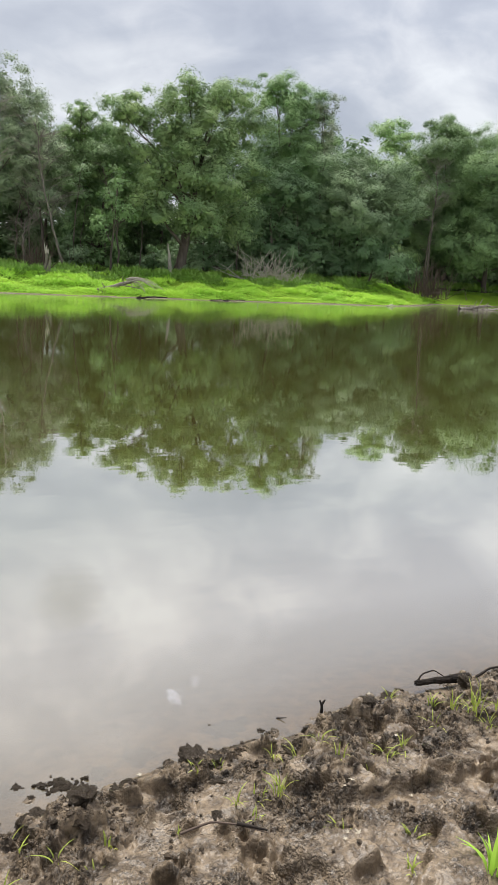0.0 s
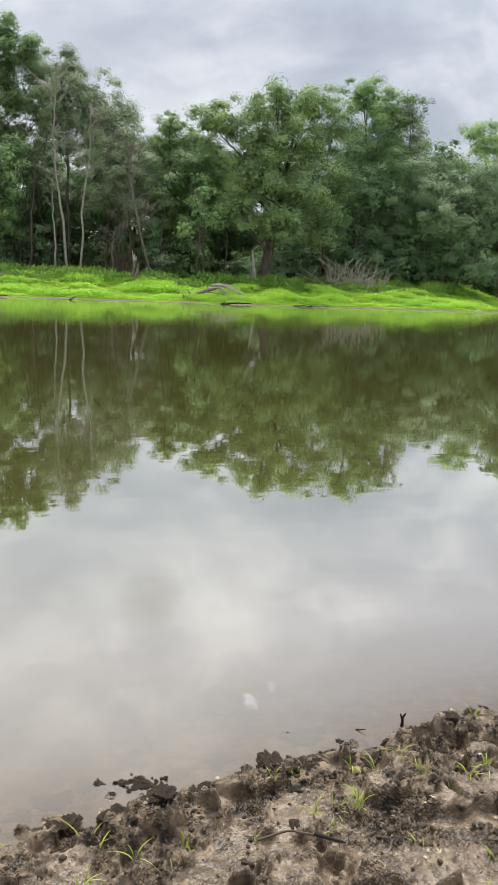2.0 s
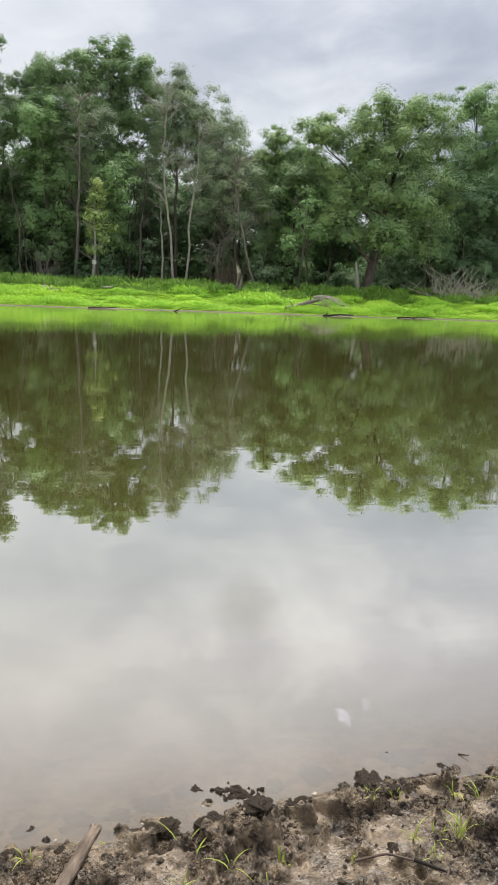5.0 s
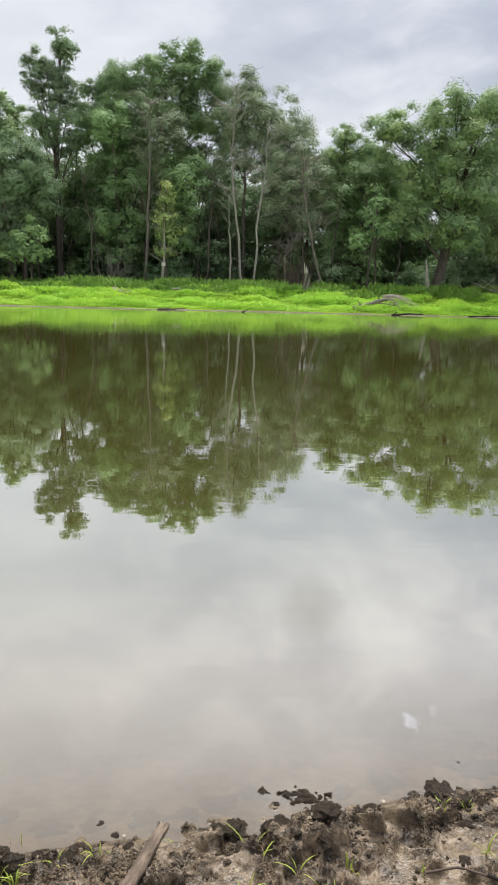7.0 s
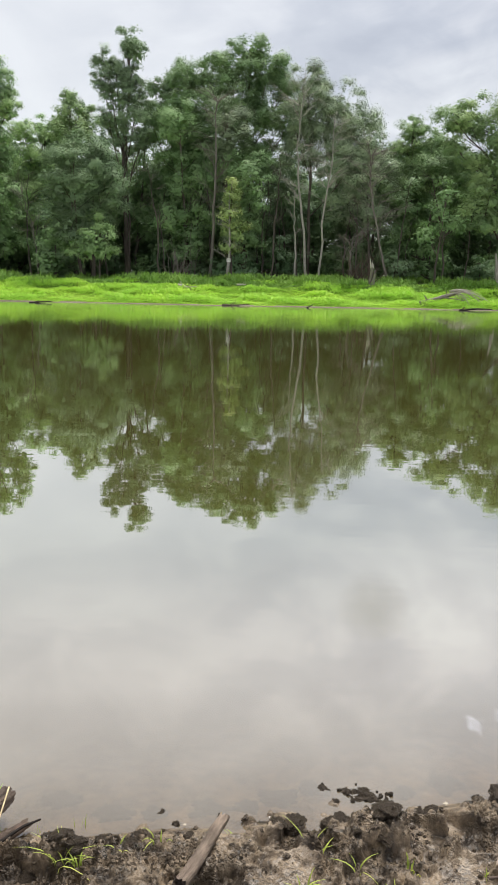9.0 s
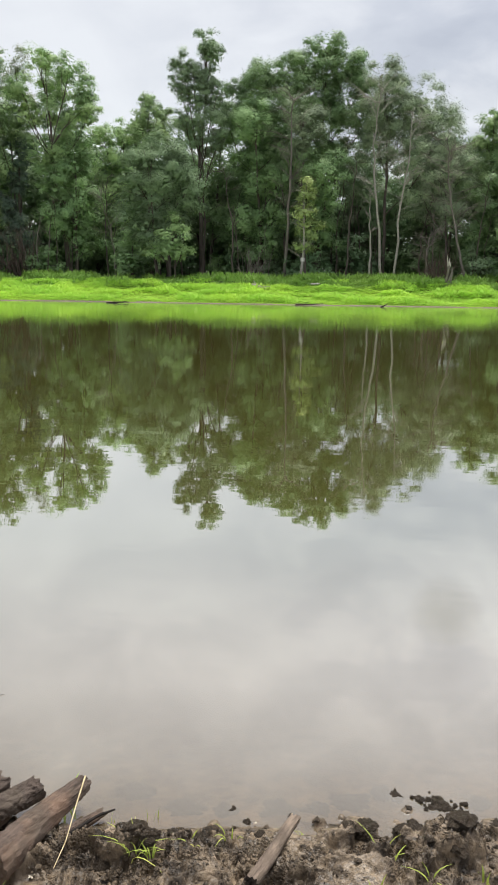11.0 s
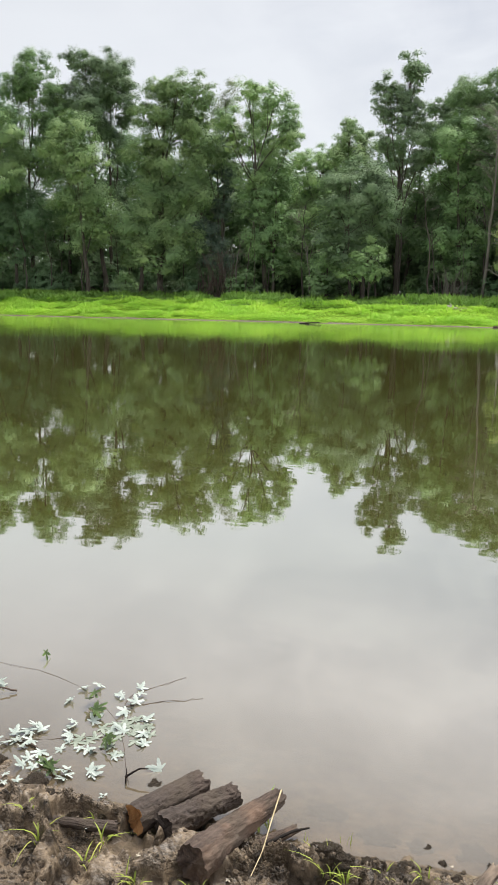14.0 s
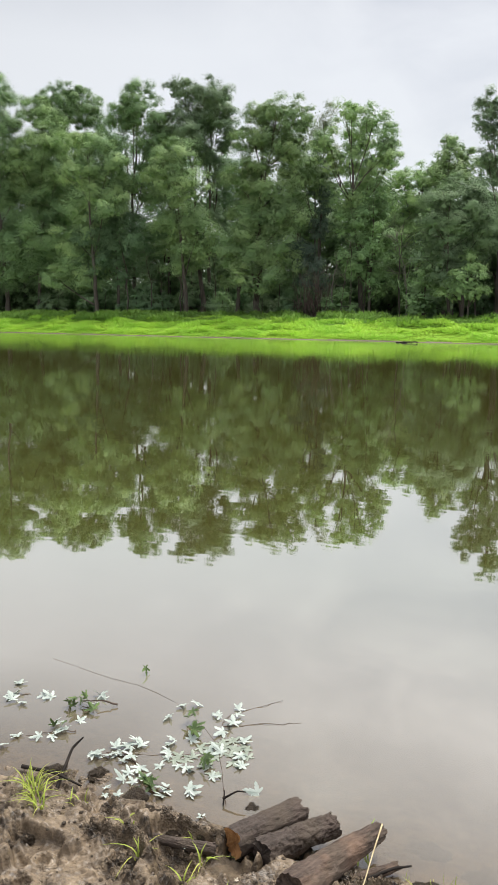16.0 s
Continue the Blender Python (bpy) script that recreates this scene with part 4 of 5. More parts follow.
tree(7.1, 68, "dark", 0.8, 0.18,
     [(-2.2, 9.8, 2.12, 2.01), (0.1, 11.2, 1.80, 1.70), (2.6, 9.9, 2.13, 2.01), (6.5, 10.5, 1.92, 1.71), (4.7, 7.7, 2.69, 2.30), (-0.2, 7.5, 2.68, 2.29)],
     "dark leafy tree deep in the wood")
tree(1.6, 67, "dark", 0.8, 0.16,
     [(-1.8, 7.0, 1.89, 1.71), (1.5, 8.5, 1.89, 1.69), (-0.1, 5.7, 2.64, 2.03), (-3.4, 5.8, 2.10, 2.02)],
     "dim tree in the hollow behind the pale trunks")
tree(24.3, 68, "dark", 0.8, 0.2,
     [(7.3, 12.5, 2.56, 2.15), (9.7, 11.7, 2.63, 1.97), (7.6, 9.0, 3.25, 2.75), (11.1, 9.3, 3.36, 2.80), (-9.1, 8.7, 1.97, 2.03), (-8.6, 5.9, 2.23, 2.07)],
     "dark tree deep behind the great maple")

# the shaded rows deeper in the wood, and slim saplings in its edge
rng = np.random.default_rng(5)
fill = []
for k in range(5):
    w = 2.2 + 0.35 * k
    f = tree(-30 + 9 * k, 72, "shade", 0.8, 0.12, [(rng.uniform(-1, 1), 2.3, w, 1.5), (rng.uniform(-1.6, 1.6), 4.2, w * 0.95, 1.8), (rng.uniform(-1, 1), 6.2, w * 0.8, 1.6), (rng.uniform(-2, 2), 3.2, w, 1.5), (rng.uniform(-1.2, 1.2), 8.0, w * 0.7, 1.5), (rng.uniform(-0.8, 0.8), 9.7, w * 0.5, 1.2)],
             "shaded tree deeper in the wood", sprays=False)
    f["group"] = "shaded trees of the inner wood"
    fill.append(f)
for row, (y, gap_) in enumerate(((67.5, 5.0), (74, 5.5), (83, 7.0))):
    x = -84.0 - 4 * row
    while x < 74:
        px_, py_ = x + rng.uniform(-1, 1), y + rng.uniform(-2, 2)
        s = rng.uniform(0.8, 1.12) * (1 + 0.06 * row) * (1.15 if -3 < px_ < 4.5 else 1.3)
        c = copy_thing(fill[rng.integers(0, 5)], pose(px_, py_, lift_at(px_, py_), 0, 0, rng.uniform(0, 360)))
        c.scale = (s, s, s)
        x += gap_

slim = []
for k in range(4):
    s_ = bare_tree([(-20 + 6 * k, 60, 1.3), (-20 + 6 * k + rng.uniform(-0.3, 0.3), 60, 5.0), (-20 + 6 * k + rng.uniform(-0.8, 0.8), 60.2, 9.0)], 0.075, 8, 1.3, BARK, "slim dark sapling in the wood's edge", "sapling", 40 + k)
    slim.append(tagged(s_, group="saplings of the wood's edge"))
for _ in range(70):
    px_, py_ = rng.uniform(-52, 42), rng.uniform(55.5, 65)
    c = copy_thing(slim[rng.integers(0, 4)], pose(px_, py_, lift_at(px_, py_), rng.normal(0, 2.5), rng.normal(0, 2.5), rng.uniform(0, 360)))
    s = rng.uniform(0.55, 1.1)
    c.scale = (s, s, s)

bush = []
for k in range(4):
    b_ = tree(-44 + 20 * k, 57, ("dark", "mid", "dark", "willow")[k], 0.55, 0.05, [(0, 2.2, 1.3, 0.8), (0.9, 1.9, 0.9, 0.6), (-0.9, 2.0, 0.9, 0.7), (0.1, 3.1, 0.9, 0.6)], "low bush in the shade of the trees", category="bush")
    b_.name = "bush"
    b_["group"] = "bushes under the trees"
    bush.append(b_)
for _ in range(58):
    px_, py_ = rng.uniform(-58, 46), rng.uniform(57, 65)
    c = copy_thing(bush[rng.integers(0, 4)], pose(px_, py_, lift_at(px_, py_), 0, 0, rng.uniform(0, 360)))
    s = rng.uniform(0.7, 1.5)
    c.scale = (s, s, s)

# pale and dead trees standing before the wood
bare_tree([(1.4, 56, 1.2), (0.85, 56, 5.2), (0.57, 56, 8.25), (0.45, 56, 11.2), (0.75, 56, 14.0)], 0.095, 34, 2.2, BIRCH, "tall pale-barked tree with bare upper branches", "pale_tree", 61)
bare_tree([(0.5, 56, 1.2), (0.4, 56, 4.5), (0.28, 56, 7.6)], 0.075, 12, 1.0, BIRCH, "short pale trunk beside the tall one", "pale_tree", 62)
bare_tree([(2.13, 55.5, 1.2), (2.28, 55.5, 5.6), (2.7, 55.5, 9.0), (2.95, 55.5, 12.5)], 0.085, 30, 2.0, BIRCH, "slim pale tree with grey bare twigs", "pale_tree", 63)
bare_tree([(7.13, 55.5, 1.2), (5.84, 55.5, 6.1), (5.2, 55.5, 10.6)], 0.095, 60, 2.2, DEAD, "dead tree leaning, with a haze of grey twigs", "dead_tree", 64)
bare_tree([(4.4, 55.2, 1.2), (4.3, 55.2, 3.4), (4.7, 55.4, 5.0)], 0.10, 26, 1.5, DEAD, "broken dead tree with tangled twigs", "dead_tree", 65)
bare_tree([(38.5, 58.6, 1.2), (38.6, 58.6, 6.6), (38.75, 58.6, 8.5), (38.6, 58.6, 11.3)], 0.07, 40, 2.0, DEAD, "bleached dead tree among green ones", "dead_tree", 66)
bare_tree([(-5.7, 57, 1.2), (-5.4, 57, 8.0), (-5.3, 57, 13.6)], 0.12, 44, 2.0, DEAD, "dead tree with a spray of pale top twigs", "dead_tree", 67)
bare_tree([(-18.6, 57.5, 1.2), (-18.9, 57.5, 5.0), (-19.8, 57.5, 8.0)], 0.05, 18, 1.6, DEAD, "slim dead trunk leaning in the edge of the wood", "dead_tree", 68)
bare_tree([(-25.5, 57.5, 1.2), (-25.9, 57.5, 3.4), (-26.3, 57.5, 5.0)], 0.10, 30, 1.6, DEAD, "forked dead tree with brown brush", "dead_tree", 69)
bare_tree([(-24.6, 57.3, 1.2), (-24.8, 57.3, 4.0), (-24.4, 57.3, 5.6)], 0.09, 12, 1.2, DEAD, "crooked dead stem in brown brush", "dead_tree", 70)


def brush(x, y, w, h, n, mat_, label, seed, name="brush_pile", lie=0.5):
    """A tangle of thin dead branches on the ground."""
    rng = np.random.default_rng(seed)
    z0 = lift_at(x, y)
    root = tagged(new(name), label, "brushwood")
    root.location = (x, y, z0)
    runs = []
    for _ in range(n):
        a = np.array([rng.normal(0, w * 0.42), rng.normal(0, 0.5), rng.uniform(0, 0.3) * h])
        d = np.array([rng.normal(0, w * 0.35), rng.normal(0, 0.4), rng.uniform(-0.1, 1) * h * (1 - lie * rng.random())])
        main = bend(rng, a, a + d, rng.uniform(0.018, 0.05), 0.01, 0.12, 6)
        runs.append(main)
        for _ in range(3):
            q = np.array(main[rng.integers(2, 6)][:3])
            runs.append(bend(rng, q, q + d * 0.3 + rng.normal(0, 0.25, 3) * np.array([1, 0.6, 0.8]), 0.014, 0.006, 0.12, 5))
    tagged(part("twig_spray", tubes("twig_spray", runs, 5), mat_, root), kind="stuff")
    return root


brush(20.8, 52.6, 2.6, 1.9, 80, BLEACHED, "brown-grey pile of dead branches at the wood's edge", 71)
brush(22.6, 52.6, 1.3, 1.8, 34, BLEACHED, "bleached dead branches heaped on the grass", 72)
brush(36.4, 55.0, 2.2, 2.6, 130, BROWN, "dead brown thicket of bare twigs", 73, "dead_thicket", 0.2)
brush(4.9, 53.4, 1.2, 2.2, 80, BROWN, "tangle of dry brown twigs round a stump", 74, "dead_thicket", 0.3)
brush(-26.2, 57.0, 1.6, 3.4, 90, BROWN, "dark brown thicket of dead twigs", 75, "dead_thicket", 0.2)
brush(-7.6, 55.6, 1.2, 2.6, 24, DEAD, "bent bare branches hanging over the grass", 76, "dead_thicket", 0.3)


def stump():
    rng = np.random.default_rng(81)
    x, y = 5.3, 51.0
    root = tagged(new("stump"), "broken grey snag of a dead tree standing in the grass", "tree stump")
    root.location = (x, y, lift_at(x, y))
    for k in range(6):
        a_ = k * 1.05
        part("trunk", tubes("trunk", [bend(rng, (0.13 * math.cos(a_), 0.13 * math.sin(a_), -0.15), (0.22 + 0.15 * math.cos(a_ + 0.9), 0.12 * math.sin(a_ + 0.9), rng.uniform(0.9, 1.75)), 0.15, 0.045, 0.09, 9)], 8), DEAD, root)
    for k in range(3):
        part("splinter", tubes("splinter", [bend(rng, (0.05 + 0.05 * k, 0, 1.4), (-0.05 + 0.14 * k, 0, 2.1 - 0.2 * k), 0.08, 0.012, 0.05, 5)], 6), BLEACHED, root)
    part("root_flare", tubes("root_flare", [bend(rng, (0, 0, 0.3), (s * 0.45, -0.2, -0.05), 0.13, 0.05, 0.05, 5) for s in (-1, 1)], 7), DEAD, root)


stump()


def split_bark():
    rng = np.random.default_rng(82)
    root = tagged(new("broken_stem"), "torn pale stem leaning against the great maple", "tree stump")
    x, y = 14.6, 55.3
    root.location = (x, y, lift_at(x, y))
    part("stem", tubes("stem", [bend(rng, (0.1, 0, -0.1), (-0.25, 0, 2.3), 0.22, 0.05, 0.04, 7)], 9), BLEACHED, root)


split_bark()


def driftwood(x, y, runs, mat_, label, seed, name="driftwood", arch=0.0):
    """A fallen limb: a heavy stem and its branches, each run (from, to, thick, thin)."""
    rng = np.random.default_rng(seed)
    root = tagged(new(name), label, "driftwood")
    root.location = (x, y, max(lift_at(x, y), 0.0))
    for k, (a, b, r, s) in enumerate(runs):
        part("stem" if k == 0 else "branch", tubes("stem", [bend(rng, a, b, r, s, 0.08, 8, arch)], 8), mat_, root)
    return root


drng = np.random.default_rng(83)
driftwood(7.9, 46.8, [((0, 0, 0.12), (2.4, 0.5, 0.85), 0.17, 0.09), ((0.1, 0, 0.1), (0.45, -0.4, 0.02), 0.09, 0.04), ((0.9, 0.2, 0.35), (2.0, 0.1, 0.75), 0.05, 0.02), ((1.3, 0.2, 0.5), (2.6, -0.2, 0.35), 0.05, 0.02), ((1.6, 0.3, 0.6), (1.5, 0.0, 1.05), 0.04, 0.015), ((0.5, 0.1, 0.3), (0.2, -0.2, 0.62), 0.06, 0.02)],
          DEAD, "weathered grey fallen limb lying on the grassy bank", 84, "fallen_limb")
driftwood(9.7, 47.2, [((0.05 * k % 0.5, 0.1, 0.62 + 0.010 * k), (1.3 + drng.uniform(-0.8, 1.3), drng.uniform(-0.7, 0.3), drng.uniform(-0.1, 0.55)), 0.026, 0.010) for k in range(28)],
          BLEACHED, "drooping fan of pale dry branches at the limb's end", 97, "dry_branches", 0.15)
driftwood(-7.1, 50.0, [((0, 0, 0.35), (1.0, 0.1, 0.12), 0.11, 0.07), ((0.5, 0, 0.22), (0.1, 0.1, 0.6), 0.06, 0.02), ((0.3, 0.1, 0.2), (1.3, -0.1, 0.25), 0.05, 0.02)], BLEACHED, "short bleached log half sunk in the grass", 85)
driftwood(-3.3, 50.4, [((0, 0, 0.3), (0.6, 0.1, 0.33), 0.06, 0.03), ((0.2, 0, 0.25), (0.5, 0.0, 0.45), 0.03, 0.01)], BLEACHED, "small pale stick on the grass", 86)
driftwood(9.8, 44.6, [((0, 0, 0.02), (1.9, 0.3, 0.10), 0.06, 0.03), ((0.1, 0, 0.05), (0.3, 0, 0.2), 0.04, 0.02)], WETWOOD, "dark wet log at the far water's edge", 87)
driftwood(14.4, 44.9, [((0, 0, 0.03), (2.4, 0.4, 0.06), 0.035, 0.02), ((0.9, 0, 0.04), (1.3, 0, 0.14), 0.03, 0.01)], WETWOOD, "dark branch lying along the far water's edge", 88)
driftwood(1.0, 43.9, [((0, 0, -0.05), (0.45, 0.1, 0.2), 0.05, 0.02)], WETWOOD, "short black branch poking from the shallows", 89)
driftwood(-14.8, 43.8, [((0, 0, 0.0), (1.3, 0.1, 0.07), 0.06, 0.03), ((0.3, 0, 0.02), (0.6, 0, 0.14), 0.03, 0.01)], WETWOOD, "black stick floating near the far shore", 90)
driftwood(-3.8, 44.9, [((0, 0, 0.05), (1.6, 0.2, 0.10), 0.05, 0.02), ((0.5, 0, 0.05), (0.8, 0.1, 0.25), 0.02, 0.01)], BROWN, "low brown twigs along the far shore", 91)
driftwood(26.8, 45.0, [((0, 0, 0.02), (0.5, 0.1, 0.18), 0.04, 0.02), ((0.2, 0, 0.05), (0.7, 0, 0.08), 0.03, 0.01)], BLEACHED, "small pale driftwood at the far shore", 92)
driftwood(32.2, 44.6, [((0, 0, 0.0), (3.0, 0.5, 0.25), 0.16, 0.06)] + [((0.4 * k, 0.1, 0.05), (0.4 * k + drng.uniform(-0.3, 0.5), 0.1, drng.uniform(0.3, 0.8)), 0.06, 0.02) for k in range(7)],
          DEAD, "grounded snag with dark upright stubs in the shallows", 93, "snag")
driftwood(33.4, 44.9, [((0, 0, 0.02), (2.4, -0.3, 0.12), 0.09, 0.04), ((0.4, 0, 0.05), (1.6, 0.2, 0.42), 0.05, 0.02)], BLEACHED, "pale waterlogged branches beside the snag", 94)
driftwood(15.7, 40.3, [((0, 0, -0.2), (0.02, 0, 0.16), 0.025, 0.02)], BLEACHED, "pale stake tip standing out of the water", 95, "stake")

# painted band on the vine-clad snag
ring = tubes("painted_mark", [[(0, 0, 0, 0.15), (0, 0, 0.26, 0.14)]], 12)
marked = bare_tree([(-4.36, 54.7, 1.2), (-4.12, 54.7, 3.4), (-4.2, 54.7, 7.2)], 0.12, 14, 1.2, BIRCH, "dead snag with a white painted band round its trunk", "dead_tree", 96, 0.0)
mark = part("painted_mark", ring, PAINT, next(c for c in marked.children if c.name.startswith("trunk")), "white painted band")
mark.location = (0.17, 0, 1.45)


# an open crown that screens the gap behind the pale trees
tree(-0.8, 65.5, "tall", 0.50, 0.10, [(-0.3, 10.3, 2.0, 1.7), (0.7, 8.2, 2.0, 1.6), (-0.8, 6.4, 1.9, 1.5)], "open-crowned tree behind the pale trunks")
tree(-2.6, 66.5, "tall", 0.45, 0.10, [(0.1, 10.8, 1.6, 1.5), (0.6, 8.9, 1.7, 1.4), (-0.4, 7.0, 1.7, 1.4)], "open-crowned tree deep behind the pale trunks")
# ---- things on the near mud ----
def mud_at(x, y):
    j = int(np.argmin(np.abs(mx[0] - x)))
    i = int(np.argmin(np.abs(my[:, j] - y)))
    return float(mh[i, j])


def round_clod(name, seed, level, rough):
    """A crumbly lump about 1 m across, to be scaled down."""
    bm = bmesh.new()
    bmesh.ops.create_icosphere(bm, subdivisions=level, radius=0.5)
    for v in bm.verts:
        q = v.co * 3.2 + Vector((seed * 3.7, seed * 1.3, 0))
        w = noise.fractal(q, 0.9, 2.1, 4) * rough
        c = noise.fractal(q * 4.1, 0.8, 2.2, 3) * rough * 0.22
        v.co *= 1 + w + c
        v.co.z *= 0.72
    me = bpy.data.meshes.new(name)
    bm.to_mesh(me)
    bm.free()
    me.polygons.foreach_set("use_smooth", [True] * len(me.polygons))
    me.materials.append(CLOD)
    return me


CLODS = [round_clod("mud_clod", k, 4, 0.5) for k in range(6)]
krng = np.random.default_rng(21)
spots = [(1.33, 2.25, 0.13), (1.27, 2.22, 0.10), (1.21, 2.21, 0.09), (1.39, 2.24, 0.07), (1.14, 2.19, 0.07), (-0.63, 1.85, 0.10), (-0.58, 1.83, 0.06), (0.165, 2.195, 0.03),
         (0.17, 2.09, 0.08), (0.14, 2.04, 0.07), (0.30, 2.03, 0.09), (0.02, 2.06, 0.09), (-0.02, 2.03, 0.06), (0.70, 2.20, 0.10), (0.77, 2.19, 0.07), (-0.42, 1.94, 0.06), (-1.62, 1.82, 0.10), (-1.56, 1.79, 0.08),
         (-2.02, 1.86, 0.09), (-1.88, 1.93, 0.08), (1.90, 2.31, 0.10), (1.57, 2.36, 0.08), (-0.28, 1.97, 0.05), (0.42, 2.12, 0.06), (-0.52, 1.90, 0.05), (-0.70, 1.80, 0.06), (-1.45, 1.80, 0.07), (1.05, 2.17, 0.06)]
for k in range(34):
    x = krng.uniform(-2.2, 2.0)
    spots.append((x, near_shore(x) - krng.uniform(0.02, 0.5), krng.uniform(0.025, 0.06)))
for x, y, d in spots:
    z = max(mud_at(x, y), -0.01)
    ob = tagged(new("mud_clod", CLODS[krng.integers(0, 6)]), "rough wet clod of dark mud", "mud clod", "mud clods along the bank")
    d *= 0.92
    ob.matrix_basis = pose(x, y, z - d * 0.06, krng.normal(0, 14), krng.normal(0, 14), krng.uniform(0, 360)) @ Matrix.Diagonal((d, d * krng.uniform(0.75, 1.0), d * krng.uniform(0.45, 0.8), 1))


def crumbs(n, seed):
    """Countless crumbs of mud strewn over the broken ground."""
    rng = np.random.default_rng(seed)
    bm = bmesh.new()
    bmesh.ops.create_icosphere(bm, subdivisions=1, radius=1)
    base = np.array([v.co for v in bm.verts])
    tri = np.array([[v.index for v in f.verts] for f in bm.faces])
    bm.free()
    x = rng.uniform(-2.4, 2.3, n * 3)
    y = near_shore(x) + 0.03 - rng.random(n * 3) ** 1.4 * 0.85
    j = np.clip(np.searchsorted(mx[0], x), 0, mx.shape[1] - 1)
    i = np.array([np.searchsorted(my[:, q], v) for q, v in zip(j, y)]).clip(0, mx.shape[0] - 1)
    keep = np.where((rng.random(n * 3) < 0.12 + broken[i, j]) & (mh[i, j] > 0.0))[0][:n]
    x, y, z = x[keep], y[keep], mh[i[keep], j[keep]]
    m = len(x)
    r = 0.0024 + 0.0068 * rng.random(m) ** 2.5
    wob = rng.uniform(0.6, 1.35, (m, 12, 1))
    co = np.stack([x, y, z + r * 0.3], 1)[:, None] + base[None] * wob * (r[:, None] * np.stack([rng.uniform(0.8, 1.5, m), rng.uniform(0.8, 1.5, m), np.full(m, 0.8)], 1))[:, None]
    me = mesh_of("mud_crumbs", co.reshape(-1, 3), (tri[None] + 12 * np.arange(m)[:, None, None]).reshape(-1, 3), False)
    return tagged(part("mud_crumbs", me, CLOD), "loose dark crumbs of mud on the bank", "mud", kind="stuff")


crumbs(5000, 22)


def log_mesh(name, length, r0, r1, seed, rough=0.10, ends=True, hollow=False):
    """A log along +x from 0 to length, with furrowed bark and broken ends."""
    rng = np.random.default_rng(seed)
    n, k = 70, 56
    s, a = np.linspace(0, 1, n), np.linspace(0, 2 * np.pi, k, endpoint=False)
    S, A = np.meshgrid(s, a, indexing="ij")
    r = r0 + (r1 - r0) * S
    wav = fbm(np.cos(A) * 1.6 + 5 + seed, S * 3.2 + np.sin(A) * 1.6, seed, 3) - 0.5
    fur = 1 - np.abs(2 * fbm(np.cos(A) * 9 + 20 + seed, np.sin(A) * 9 + S * 5, seed + 5, 3) - 1)
    r = r * (1 + 2.2 * rough * wav + 0.9 * rough * (fur - 0.7))
    plate, which = cells(A * 3.6 + 4 * fbm(S * 5, A * 2, seed, 2), S * length * 26 + fbm(A * 3, S * 20, seed + 2, 2), seed + 20)
    r = r + r0 * rough * (0.9 * smooth(0.0, 0.35, plate) * (0.4 + 0.6 * which) - 0.4)
    jag0 = 0.03 * (fbm(np.cos(a) * 2.5 + 3, np.sin(a) * 2.5 + 9, seed + 9, 3) - 0.5)
    jag1 = 0.04 * (fbm(np.cos(a) * 2.2 + 13, np.sin(a) * 2.2 + 4, seed + 11, 3) - 0.5)
    xx = S * length + (1 - S) ** 8 * jag0[None] + S ** 8 * jag1[None]
    axis = 0.02 * np.sin(S * 3.1 + seed) * length
    co = np.stack([xx, r * np.cos(A) + axis, r * np.sin(A)], -1).reshape(-1, 3)
    i = np.arange(n - 1)[:, None] * k + np.arange(k)[None]
    j = np.arange(n - 1)[:, None] * k + (np.arange(k)[None] + 1) % k
    return mesh_of(name, co, np.stack([i, i + k, j + k, j], -1).reshape(-1, 4)), co.reshape(n, k, 3)


def end_cap(name, ring, inward, seed, sink=0.0):
    """The broken face that closes a log's end: rings that sink unevenly to the middle."""
    k = len(ring)
    mid = ring.mean(0)
    rows = []
    for q, f in enumerate((1.0, 0.85, 0.62, 0.38, 0.15)):
        rows.append(mid + (ring - mid) * f)
        if q:
            wob = fbm(rows[-1][:, 1] * 60 + seed, rows[-1][:, 2] * 60, seed, 3) - 0.35
            rows[-1][:, 0] += inward * (0.004 + sink * (0.9 - f) + 0.02 * wob * (1 - f * 0.5))
    co = np.concatenate(rows + [mid[None] + np.array([[inward * (0.006 + sink), 0, 0]])])
    f4 = []
    for q in range(4):
        for i in range(k):
            j = (i + 1) % k
            f4.append((q * k + i, q * k + j, q * k + k + j, q * k + k + i))
    for i in range(k):
        f4.append((4 * k + i, 4 * k + (i + 1) % k, len(co) - 1, len(co) - 1))
    me = bpy.data.meshes.new(name)
    me.from_pydata([tuple(c) for c in co], [], [f if f[2] != f[3] else f[:3] for f in f4])
    return me


def lay_log(name, a, b, r0, r1, bark, cap0, cap1, label, seed, rough=0.1, category="log"):
    """A log from a (near end) to b (far end)."""
    a, b = Vector(a), Vector(b)
    if name == "log":
        a, b = a.lerp(b, 0.17 if bark is LOG else 0.30 if cap0 is LOG_DARK else 0.13), a.lerp(b, 0.93)
    d = b - a
    root = tagged(new(name), label, category)
    root.matrix_basis = Matrix.Translation(a) @ d.to_track_quat("X", "Z").to_matrix().to_4x4()
    me, ringed = log_mesh("bark", d.length, r0, r1, seed, rough)
    part("bark", me, bark, root)
    part("broken_end", end_cap("broken_end", ringed[0], 1, seed, 0.022 if cap0 is SPLIT else 0.0), cap0, root, "dark decayed broken end" if cap0 is LOG_DARK else "orange torn heartwood")
    part("broken_end", end_cap("broken_end", ringed[-1], -1, seed + 1), cap1, root)
    return root


